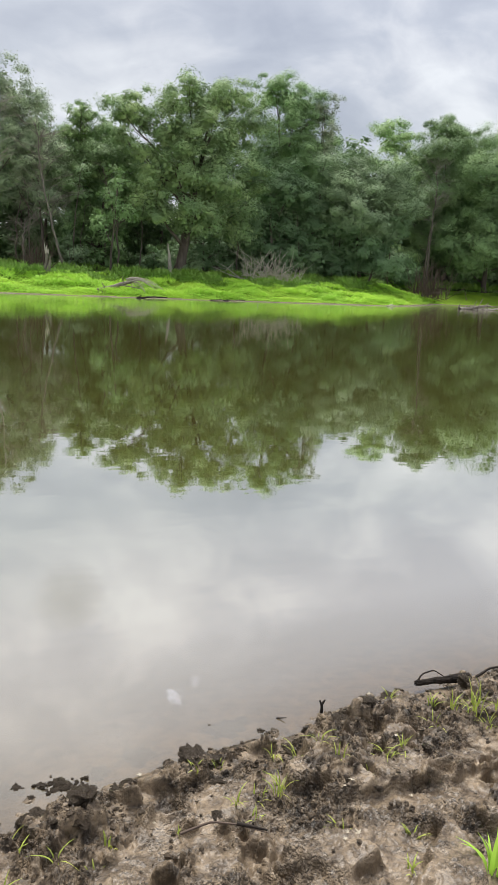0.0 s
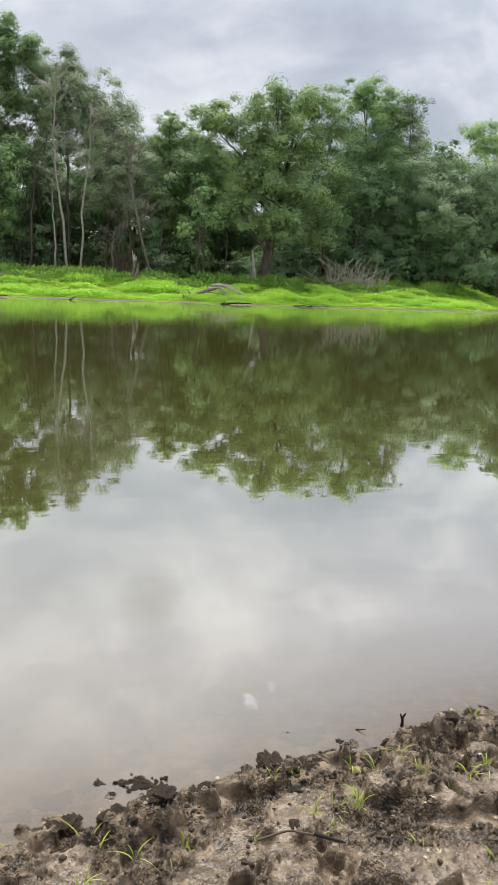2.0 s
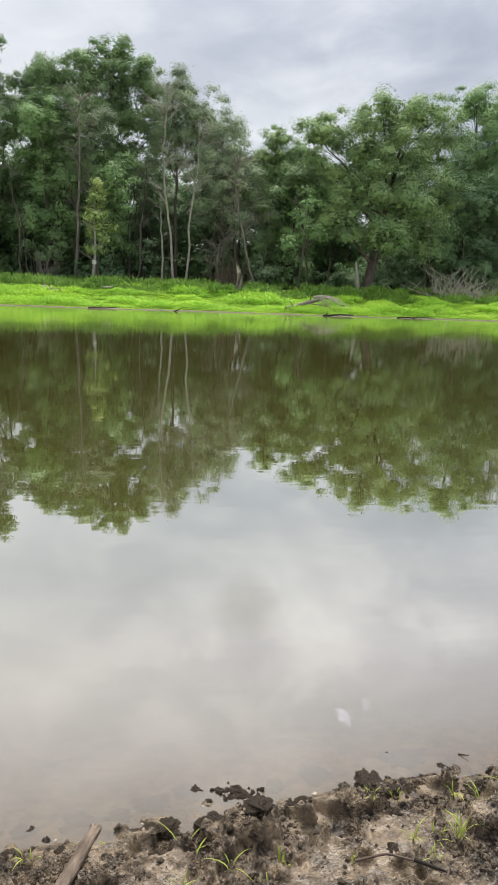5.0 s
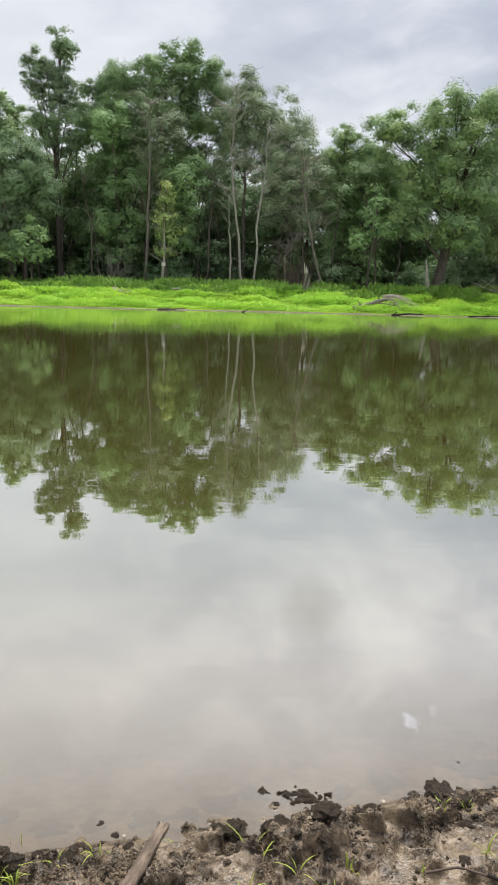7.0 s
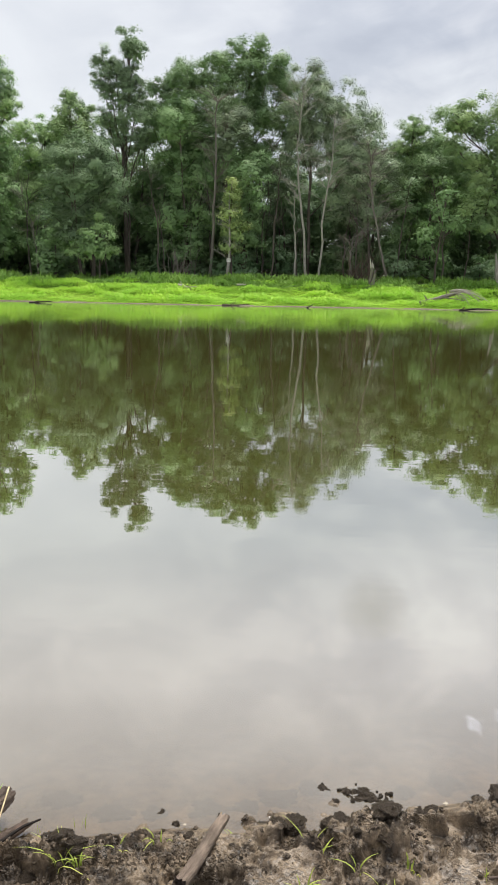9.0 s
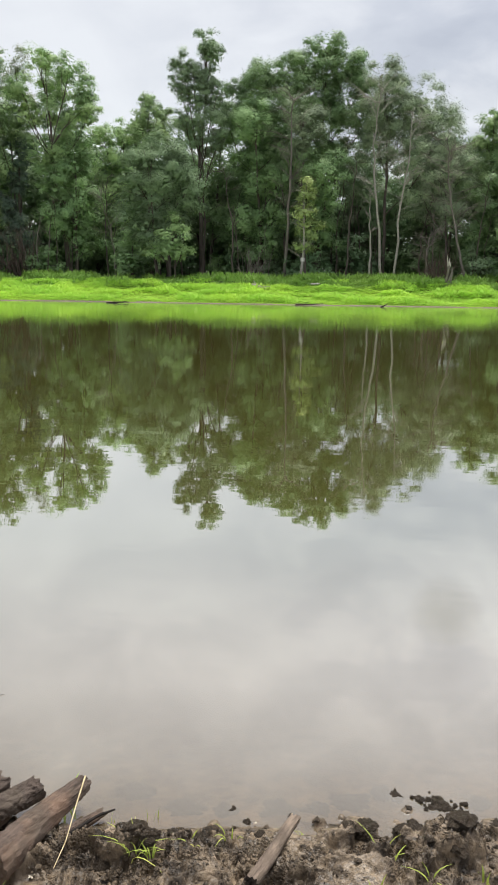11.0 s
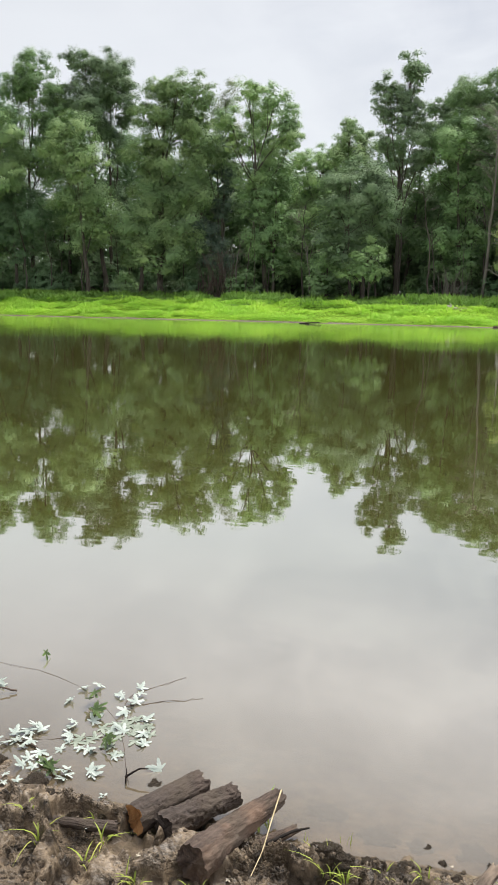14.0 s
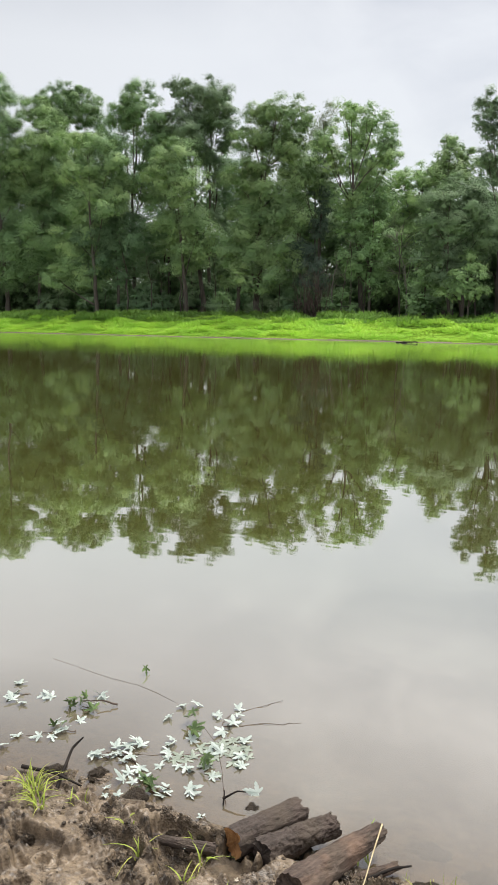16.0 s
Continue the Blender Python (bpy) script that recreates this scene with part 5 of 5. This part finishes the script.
lay_log("log", (-1.00, 1.585, 0.095), (-0.835, 2.09, 0.072), 0.056, 0.028, LOG, LOG, PALEWOOD, "weathered brown log with peeling bark on wet mud", 301, 0.10)
lay_log("log", (-1.175, 1.665, 0.075), (-0.985, 2.06, 0.062), 0.044, 0.036, LOG_DARK, LOG_DARK, LOG_DARK, "mud-covered dark log lying between two others", 302, 0.16)
lay_log("log", (-1.235, 1.74, 0.074), (-1.10, 2.045, 0.082), 0.046, 0.040, LOG_DARK, SPLIT, PALEWOOD, "dark log with an orange rotten end", 303, 0.11)
lay_log("log_stub", (-1.235, 1.90, 0.032), (-1.175, 2.02, 0.042), 0.028, 0.022, LOG_DARK, LOG_DARK, LOG_DARK, "short muddy stub of wood beside the logs", 304, 0.2)
lay_log("stick", (-0.275, 1.72, 0.097), (-0.172, 1.995, 0.082), 0.019, 0.016, STICK, LOG_DARK, PALEWOOD, "peeled grey-brown stick stuck in the mud", 306, 0.12, "stick")
lay_log("stick", (-0.30, 1.86, 0.042), (-0.225, 1.80, 0.057), 0.012, 0.008, STICK, PALEWOOD, PALEWOOD, "short broken pale stick beside the larger one", 307, 0.15, "stick")
lay_log("bark_piece", (-0.86, 1.86, 0.022), (-0.77, 2.0, 0.027), 0.022, 0.013, LOG, LOG, LOG, "loose slab of brown bark by the log", 308, 0.2, "bark")
lay_log("wet_branch", (1.72, 2.41, 0.036), (1.95, 2.38, 0.046), 0.010, 0.017, WETWOOD, WETWOOD, WETWOOD, "black waterlogged branch at the water's edge", 309, 0.4, "branch")
lay_log("root_piece", (-1.52, 1.70, 0.042), (-1.27, 1.76, 0.052), 0.014, 0.018, LOG_DARK, LOG_DARK, LOG_DARK, "muddy root lying across the bank", 310, 0.2, "root")


def twig(points, r, mat_, label, name="twig", sides=6):
    """A thin crooked twig through a few points."""
    p = np.array(points, float)
    s = np.linspace(0, 1, 16)
    t_ = np.linspace(0, 1, len(p))
    line = np.stack([np.interp(s, t_, p[:, k]) for k in range(3)], 1)
    line = (np.roll(line, 1, 0) + 2 * line + np.roll(line, -1, 0)) / 4
    line[0], line[-1] = p[0], p[-1]
    me = tubes(name, [[(*(q - line[0]), r * (1.05 - 0.6 * v)) for q, v in zip(line, s)]], sides)
    ob = part(name, me, mat_)
    ob.location = line[0]
    return tagged(ob, label, "twig")


twig([(1.72, 2.41, 0.035), (1.76, 2.43, 0.062), (1.82, 2.435, 0.068), (1.86, 2.40, 0.045)], 0.004, WETWOOD, "looped black twig over the wet branch")
twig([(1.95, 2.34, 0.06), (2.05, 2.36, 0.085), (2.2, 2.36, 0.07)], 0.006, WETWOOD, "black twig on the bank")
twig([(1.265, 2.36, -0.01), (1.268, 2.365, 0.035), (1.26, 2.37, 0.058)], 0.007, WETWOOD, "short black stub standing in the water")
twig([(1.266, 2.367, 0.04), (1.283, 2.37, 0.058)], 0.006, WETWOOD, "side shoot of the black stub")
twig([(0.54, 1.79, 0.10), (0.63, 1.79, 0.118), (0.70, 1.765, 0.112), (0.78, 1.72, 0.10)], 0.004, BROWN, "bowed dry twig lying on the mud")
twig([(0.70, 1.765, 0.115), (0.78, 1.725, 0.105)], 0.006, WETWOOD, "dark bark on a dry twig")
twig([(-1.92, 1.76, 0.03), (-1.97, 1.90, 0.10), (-1.96, 1.95, 0.12)], 0.007, WETWOOD, "black twig sticking up beside the branch")
twig([(-2.08, 1.76, 0.07), (-1.95, 1.79, 0.07), (-1.84, 1.80, 0.05)], 0.007, WETWOOD, "black twig lying on the mud")
twig([(-1.395, 2.01, -0.02), (-1.40, 2.03, 0.03), (-1.405, 2.04, 0.04)], 0.0035, WETWOOD, "thin dark twig standing in the shallows")
twig([(-1.40, 2.02, 0.02), (-1.36, 2.05, 0.045), (-1.33, 2.06, 0.045)], 0.004, WETWOOD, "dark side twig in the shallows")
twig([(-0.83, 2.02, 0.13), (-0.815, 1.90, 0.12), (-0.80, 1.78, 0.10), (-0.795, 1.68, 0.10)], 0.0028, STRAW, "dry grass stalk drooping over a log", "straw")
twig([(1.09, 2.39, 0.0005), (1.12, 2.365, 0.012)], 0.003, WETWOOD, "black twig tip floating by the bank")
twig([(-0.83, 1.86, 0.05), (-0.76, 1.93, 0.07), (-0.72, 1.97, 0.065)], 0.006, WETWOOD, "dark twig beside the log")


def blades(rng, n, length, width, lean, base=0.02):
    """Grass blades, curved and tapering, from one foot."""
    co, faces = [], []
    for _ in range(n):
        d = rng.uniform(0, 2 * np.pi)
        out = np.array([np.cos(d), np.sin(d), 0])
        wide = np.array([-np.sin(d), np.cos(d), 0])
        l, k = length * rng.uniform(0.5, 1.15), lean * rng.uniform(0.3, 1.4)
        foot = out * base * rng.random() + wide * base * rng.normal() * 0.5
        w = width * rng.uniform(0.7, 1.2)
        n0 = len(co)
        for q in range(6):
            s = q / 5
            p = foot + out * l * k * s * s + np.array([0, 0, l * (s - 0.45 * k * s * s * s)])
            h = w * (1 - s ** 2.2) * 0.5 + 0.0002
            co += [p - wide * h, p + wide * h]
        faces += [(n0 + 2 * q, n0 + 2 * q + 1, n0 + 2 * q + 3, n0 + 2 * q + 2) for q in range(5)]
    return np.array(co), np.array(faces)


def grass_tuft(x, y, n, length, width, lean, label, seed, mat_=None):
    rng = np.random.default_rng(seed)
    root = tagged(new("grass_tuft"), label, "grass", "grass tufts on the mud")
    root.location = (x, y, mud_at(x, y) - 0.004)
    for _ in range(n):
        co, faces = blades(rng, 1, length, width, lean)
        part("blade", mesh_of("blade", co, faces), mat_ or LEAF["sprig"], root)
    return root


for k, (x, y, n, length, lean) in enumerate((
        (1.78, 2.11, 9, 0.085, 0.7), (1.72, 2.16, 6, 0.06, 0.9), (1.84, 2.17, 6, 0.09, 0.6), (1.62, 2.12, 5, 0.05, 0.9), (0.90, 1.92, 7, 0.06, 0.8), (0.84, 1.95, 5, 0.05, 0.9),
        (1.30, 1.94, 5, 0.05, 1.1), (1.22, 1.91, 7, 0.035, 0.7), (1.37, 1.97, 6, 0.055, 0.9), (1.05, 2.10, 6, 0.06, 0.9), (1.12, 2.09, 5, 0.045, 0.9), (0.76, 1.93, 5, 0.05, 0.8),
        (0.36, 1.88, 5, 0.04, 0.7), (0.09, 1.94, 3, 0.10, 1.4), (0.21, 1.85, 3, 0.06, 1.4), (0.98, 2.16, 4, 0.055, 0.8), (0.78, 2.16, 5, 0.03, 0.7), (1.55, 2.35, 5, 0.05, 0.8),
        (-0.61, 1.80, 8, 0.075, 1.1), (-0.56, 1.79, 5, 0.05, 0.9), (-1.28, 1.70, 5, 0.05, 1.1), (-1.30, 1.62, 6, 0.055, 1.2), (-1.92, 1.66, 16, 0.085, 0.9), (-1.97, 1.69, 12, 0.08, 0.9),
        (-1.86, 1.62, 10, 0.07, 1.1), (-1.10, 1.58, 7, 0.05, 1.0), (-1.46, 1.63, 5, 0.07, 1.3), (-0.14, 1.95, 3, 0.045, 0.5), (-0.36, 1.88, 4, 0.04, 0.9), (-1.36, 1.80, 5, 0.045, 0.9),
        (0.05, 1.74, 6, 0.05, 0.8), (-0.9, 1.56, 7, 0.05, 0.8), (1.02, 1.72, 6, 0.035, 0.9), (1.2, 1.62, 5, 0.04, 0.8), (0.56, 1.86, 4, 0.035, 0.9), (1.48, 2.0, 4, 0.03, 0.9), (1.66, 2.2, 5, 0.05, 0.9), (1.8, 2.05, 6, 0.06, 0.9), (1.88, 2.1, 5, 0.05, 0.8), (0.94, 1.98, 5, 0.05, 1.0), (0.80, 1.86, 4, 0.035, 0.9), (1.15, 1.99, 4, 0.045, 1.2), (1.33, 2.03, 4, 0.04, 0.9),
        (0.68, 2.10, 5, 0.03, 0.8), (0.30, 1.80, 4, 0.03, 0.9), (1.12, 1.5, 4, 0.04, 0.9), (-1.78, 1.72, 5, 0.05, 1.0), (-1.56, 1.70, 4, 0.04, 1.0), (-0.46, 1.86, 4, 0.035, 0.9))):
    grass_tuft(x, y, int(n * 1.6), length * 1.2, 0.005, lean, "small yellow-green grass tuft in the mud", 400 + k)
grass_tuft(0.345, 1.92, 1, 0.075, 0.010, 0.15, "single upright yellow-green grass blade", 450)
grass_tuft(1.33, 1.42, 12, 0.17, 0.012, 0.6, "lush bright green grass clump", 451, LEAF["meadow"])
grass_tuft(-0.90, 2.045, 4, 0.13, 0.011, 0.45, "green grass blades caught on the logs", 452, LEAF["meadow"])
grass_tuft(-0.62, 2.02, 3, 0.06, 0.004, 0.2, "thin grass shoots standing in the shallows", 453)
grass_tuft(-0.75, 2.0, 2, 0.05, 0.004, 0.2, "thin grass shoots at the water's edge", 454)


def maple_leaf(name, size, curl, seed):
    """A deeply cut five-lobed leaf, lying along +x, gently curled."""
    rng = np.random.default_rng(seed)
    tips = [(-125, 0.50), (-62, 0.80), (0, 1.0), (62, 0.80), (125, 0.50)]
    rim = [(-0.16, -0.02)]
    for q, (a, r) in enumerate(tips):
        a = radians(a + rng.normal(0, 4))
        r *= rng.uniform(0.9, 1.08)
        for da, f in ((-0.46, 0.42), (-0.36, 0.66), (-0.22, 0.62), (-0.20, 0.86), (0, 1.08), (0.20, 0.86), (0.22, 0.62), (0.36, 0.66), (0.46, 0.42)):
            rim.append((r * f * math.cos(a + da), r * f * math.sin(a + da)))
        if q < 4:
            b = radians((tips[q][0] + tips[q + 1][0]) / 2)
            rim.append((0.27 * math.cos(b), 0.27 * math.sin(b)))
    rim.append((-0.16, 0.02))
    co = [(0, 0, 0)] + [(x, y, curl * (x * x * 0.5 + abs(y) * 0.35 * math.cos(3 * x)) + rng.normal(0, 0.012)) for x, y in rim]
    me = bpy.data.meshes.new(name)
    n = len(rim)
    me.from_pydata([tuple(v * size for v in c) for c in co], [], [(0, i, i + 1) for i in range(1, n)])
    return me


def leaf_meshes(mat_):
    out = []
    for k, curl in enumerate((0.16, -0.12, 0.25, 0.05)):
        me = maple_leaf("leaf", 0.042, curl, 500 + k)
        me.materials.append(mat_)
        out.append(me)
    return out


SHAPES = {"silver": leaf_meshes(SILVER), "green": leaf_meshes(LEAFTOP), "sunken": leaf_meshes(SUNKEN)}


def floating_branch(label, stems, clusters, seed):
    """A broken maple branch in the water: thin stems, and leaves in clusters (x, y, spread, count, look)."""
    rng = np.random.default_rng(seed)
    root = tagged(new("maple_branch"), label, "branch", "fallen maple branches")
    x0, y0 = stems[0][0][0][:2]
    root.location = (x0, y0, 0)
    for pts, r in stems:
        a = np.array(pts, float) - np.array([x0, y0, 0])
        s = np.linspace(0, 1, 14)
        t_ = np.linspace(0, 1, len(a))
        line = np.stack([np.interp(s, t_, a[:, q]) for q in range(3)], 1) + rng.normal(0, 0.004, (14, 3)) * np.array([1, 1, 0.3])
        stem = part("stem", tubes("stem", [[(*q, r * (1.1 - 0.7 * v)) for q, v in zip(line, s)]], 6), BROWN, root)
    for x, y, spread, n, kind in clusters:
        for _ in range(max(1, int(n * 0.95))):
            ob = new("leaf", SHAPES[kind][rng.integers(0, 4)])
            ob.parent = stem
            z = 0.004 + rng.random() * 0.012
            tilt = 15
            if kind == "green":
                z, tilt = 0.018 + rng.random() * 0.03, 38
            if kind == "sunken":
                z, tilt = 0.0025, 0.6
            s = rng.uniform(0.70, 1.2)
            ob.matrix_basis = pose(x - x0 + rng.normal(0, spread), y - y0 + rng.normal(0, spread * 1.25), z, rng.normal(0, tilt), rng.normal(0, tilt), rng.uniform(0, 360)) @ Matrix.Diagonal((s, s, s, 1))
    return root


floating_branch("broken maple branch floating with pale silvery leaves", [
    ([(-1.39, 2.02, 0.006), (-1.52, 2.2, 0.0005), (-1.62, 2.34, 0.0005), (-1.87, 2.50, 0.0005), (-2.13, 2.56, 0.0005), (-2.4, 2.55, 0.0005), (-2.7, 2.57, 0.001)], 0.0010),
    ([(-1.57, 2.26, 0.0005), (-1.69, 2.52, 0.0012), (-1.54, 2.75, 0.0012)], 0.0018),
    ([(-1.66, 2.44, 0.0005), (-1.52, 2.55, 0.0012), (-1.40, 2.62, 0.0012)], 0.0016),
    ([(-1.57, 2.24, 0.0005), (-1.72, 2.18, 0.0012), (-1.9, 2.08, 0.0012)], 0.0018)],
    [(-1.86, 2.38, 0.015, 2, "silver"), (-1.85, 2.54, 0.01, 1, "silver"), (-1.65, 2.58, 0.03, 3, "silver"), (-1.64, 2.43, 0.025, 4, "silver"), (-1.52, 2.38, 0.02, 2, "silver"), (-1.75, 2.23, 0.03, 6, "silver"),
     (-1.69, 2.11, 0.025, 4, "silver"), (-1.61, 2.13, 0.02, 3, "silver"), (-1.59, 2.26, 0.03, 4, "silver"), (-1.46, 2.24, 0.02, 4, "silver"), (-1.49, 2.14, 0.015, 2, "silver"), (-1.32, 2.13, 0.004, 1, "silver"),
     (-1.78, 2.41, 0.015, 5, "green"), (-1.73, 2.30, 0.015, 4, "green"), (-1.57, 2.17, 0.015, 4, "green"), (-1.72, 2.47, 0.03, 3, "silver"), (-1.58, 2.32, 0.06, 16, "sunken"), (-1.62, 2.22, 0.07, 12, "sunken"),
     (-1.91, 2.52, 0.015, 2, "silver"), (-2.24, 2.62, 0.015, 2, "green")], 601)
floating_branch("small maple spray with white leaf undersides afloat", [([(-1.80, 2.06, 0.006), (-1.88, 2.08, 0.006), (-1.94, 2.06, 0.006)], 0.004)],
                [(-1.87, 2.14, 0.025, 6, "silver"), (-1.94, 2.04, 0.025, 6, "silver"), (-1.87, 2.07, 0.025, 5, "silver"), (-1.75, 2.01, 0.03, 6, "silver")], 602)
floating_branch("maple spray with a raised green cluster of leaves", [([(-2.13, 2.36, 0.01), (-2.20, 2.32, 0.03), (-2.28, 2.30, 0.01)], 0.004)],
                [(-2.26, 2.36, 0.025, 5, "silver"), (-2.26, 2.29, 0.025, 9, "green")], 603)
floating_branch("pale maple leaves on a sunken twig", [([(-2.15, 2.12, 0.006), (-2.22, 2.08, 0.006), (-2.30, 2.0, 0.0012)], 0.0018)],
                [(-2.22, 2.13, 0.03, 5, "silver"), (-2.22, 2.10, 0.02, 3, "green"), (-2.27, 2.0, 0.035, 6, "silver")], 604)
floating_branch("loose maple leaves drifting by the bank", [([(-2.54, 2.26, 0.0005), (-2.60, 2.18, 0.004)], 0.002)],
                [(-2.58, 2.18, 0.035, 6, "silver"), (-2.46, 2.24, 0.02, 3, "silver")], 605)
floating_branch("maple spray stranded at the mud's edge", [([(-1.60, 1.98, 0.012), (-1.68, 1.97, 0.015), (-1.74, 2.0, 0.01)], 0.003)],
                [(-1.61, 1.98, 0.025, 4, "silver"), (-1.66, 1.96, 0.025, 7, "green"), (-1.53, 2.0, 0.02, 4, "silver"), (-1.77, 1.90, 0.02, 2, "silver")], 606)

crng = np.random.default_rng(7)
for x, y, kind in ((-1.74, 1.86, 0), (-1.80, 1.88, 0), (-1.68, 1.80, 0), (-1.42, 1.92, 0), (-1.36, 1.74, 0), (1.50, 2.41, 1), (0.46, 2.185, 1), (0.52, 2.2, 1), (0.50, 1.93, 1), (1.10, 1.86, 1), (1.13, 1.87, 1),
                   (1.55, 2.10, 1), (1.52, 2.08, 1), (1.30, 1.78, 1), (0.98, 1.63, 1), (1.0, 1.65, 1), (1.03, 1.64, 1), (1.38, 2.02, 1), (-0.93, 1.80, 1), (-0.88, 1.72, 1), (-1.12, 1.63, 1), (-0.3, 2.05, 1), (-1.28, 1.93, 1)):
    z = max(mud_at(x, y), 0.001)
    if kind == 0:
        ob = new("fallen_leaf", SHAPES["silver"][crng.integers(0, 4)])
        tagged(ob, "small pale fallen maple leaf on the mud", "leaf", "fallen leaves on the mud")
        s = 0.6
    else:
        me = maple_leaf("wood_chip", 0.016, 0.3, int(crng.integers(0, 900)))
        me.materials.append(CHIP)
        ob = tagged(new("leaf_scrap", me), "pale dry leaf scrap on the mud", "leaf", "leaf scraps on the mud")
        s = crng.uniform(0.5, 0.9)
    ob.matrix_basis = pose(x, y, z + 0.006, crng.normal(0, 12), crng.normal(0, 12), crng.uniform(0, 360)) @ Matrix.Diagonal((s, s, s, 1))


# lumps lying just under or barely breaking the surface along the edge
for x, y, d, top in ((0.255, 2.235, 0.13, 0.002), (0.13, 2.26, 0.05, 0.003), (0.08, 2.28, 0.07, -0.004), (-0.02, 2.22, 0.14, -0.006), (-0.25, 2.14, 0.13, -0.006),
                     (-0.12, 2.16, 0.10, -0.004), (0.55, 2.33, 0.16, -0.008), (0.92, 2.40, 0.2, -0.008), (-0.55, 2.10, 0.14, -0.006), (-0.72, 2.16, 0.12, -0.008), (-0.40, 2.10, 0.10, -0.003), (0.40, 2.27, 0.10, -0.005),
                     (-1.30, 2.06, 0.06, 0.004), (0.20, 2.25, 0.04, 0.006), (1.0, 2.33, 0.03, 0.006), (0.62, 2.245, 0.03, 0.005), (-0.33, 2.06, 0.03, 0.006), (-0.2, 2.1, 0.025, 0.005)):
    ob = tagged(new("mud_clod", CLODS[krng.integers(0, 6)]), "flat silt lump in the shallow water" if top > 0 else "flat silt lump just under the water", "mud clod", "silt lumps in the shallows")
    thick = 0.06 if d > 0.09 else 0.035
    ob.matrix_basis = pose(x, y, top - thick * 0.36, krng.normal(0, 3), krng.normal(0, 3), krng.uniform(0, 360)) @ Matrix.Diagonal((d, d * 0.8, thick, 1))
for _ in range(26):
    x, y, d = 0.265 + krng.normal(0, 0.035), 2.232 + krng.normal(0, 0.018), krng.uniform(0.008, 0.022)
    ob = tagged(new("mud_clod", CLODS[krng.integers(0, 6)]), "small crumb of dark silt in the shallows", "mud clod", "silt lumps in the shallows")
    ob.matrix_basis = pose(x, y, 0.002, krng.normal(0, 20), krng.normal(0, 20), krng.uniform(0, 360)) @ Matrix.Diagonal((d, d * 0.8, d * 0.6, 1))
# ---- grass of the far bank ----
def carpet(name, n, x_range, e_range, tall, wide, mat_, label, seed, upright=0.5, patchy=0.5):
    """Countless small leaves rooted on the bank; e: metres behind the water's edge."""
    rng = np.random.default_rng(seed)
    x = rng.uniform(*x_range, n)
    e = rng.uniform(*e_range, n)
    y = far_shore(x) + e
    keep = fbm(x * 0.5, y * 0.8, seed, 3) > patchy * rng.uniform(0.55, 1.0, n)
    x, y, e = x[keep], y[keep], e[keep]
    n = len(x)
    mound = fbm(x * 0.55, y * 0.9, seed + 3, 3)
    z = height(x[None], y[None])[0]
    h = tall * (0.35 + 1.25 * smooth(0.3, 0.7, mound)) * smooth(e_range[0] - 0.05, e_range[0] + 1.4, e + 0.25)
    lift_ = h * rng.uniform(0.15, 1.0, n)
    p = np.stack([x, y, z + lift_ * (1 - upright)], 1)
    d = rng.uniform(0, 2 * np.pi, n)
    out = np.stack([np.cos(d), np.sin(d), np.zeros(n)], 1)
    tip = out * (h * rng.uniform(0.2, 0.6, n) * (1.1 - upright))[:, None] + np.array([0, 0, 1.0]) * (h * upright * rng.uniform(0.5, 1.2, n))[:, None] + out * wide
    side = np.stack([-np.sin(d), np.cos(d), np.zeros(n)], 1) * wide * rng.uniform(0.5, 1.0, (n, 1)) * 0.5
    co = np.stack([p, p + tip * 0.5 + side, p + tip, p + tip * 0.5 - side], 1).reshape(-1, 3)
    me = mesh_of(name, co, np.arange(4 * n).reshape(-1, 4), False)
    return tagged(part(name, me, mat_), label, "grass", kind="stuff")


carpet("meadow_grass", 180000, (-62, 37), (0.95, 7.4), 0.30, 0.085, LEAF["meadow"], "bright green low herbs and grass covering the far bank", 701, 0.35, 0.35)
carpet("tall_weeds", 130000, (-64, 48), (5.2, 11.5), 0.52, 0.10, LEAF["weed"], "tall dark green weeds before the wood", 702, 0.45, 0.50)
carpet("shore_grass", 9000, (-62, 37), (0.70, 1.5), 0.10, 0.05, LEAF["meadow"], "thin grass creeping onto the far silt", 703, 0.4, 0.6)
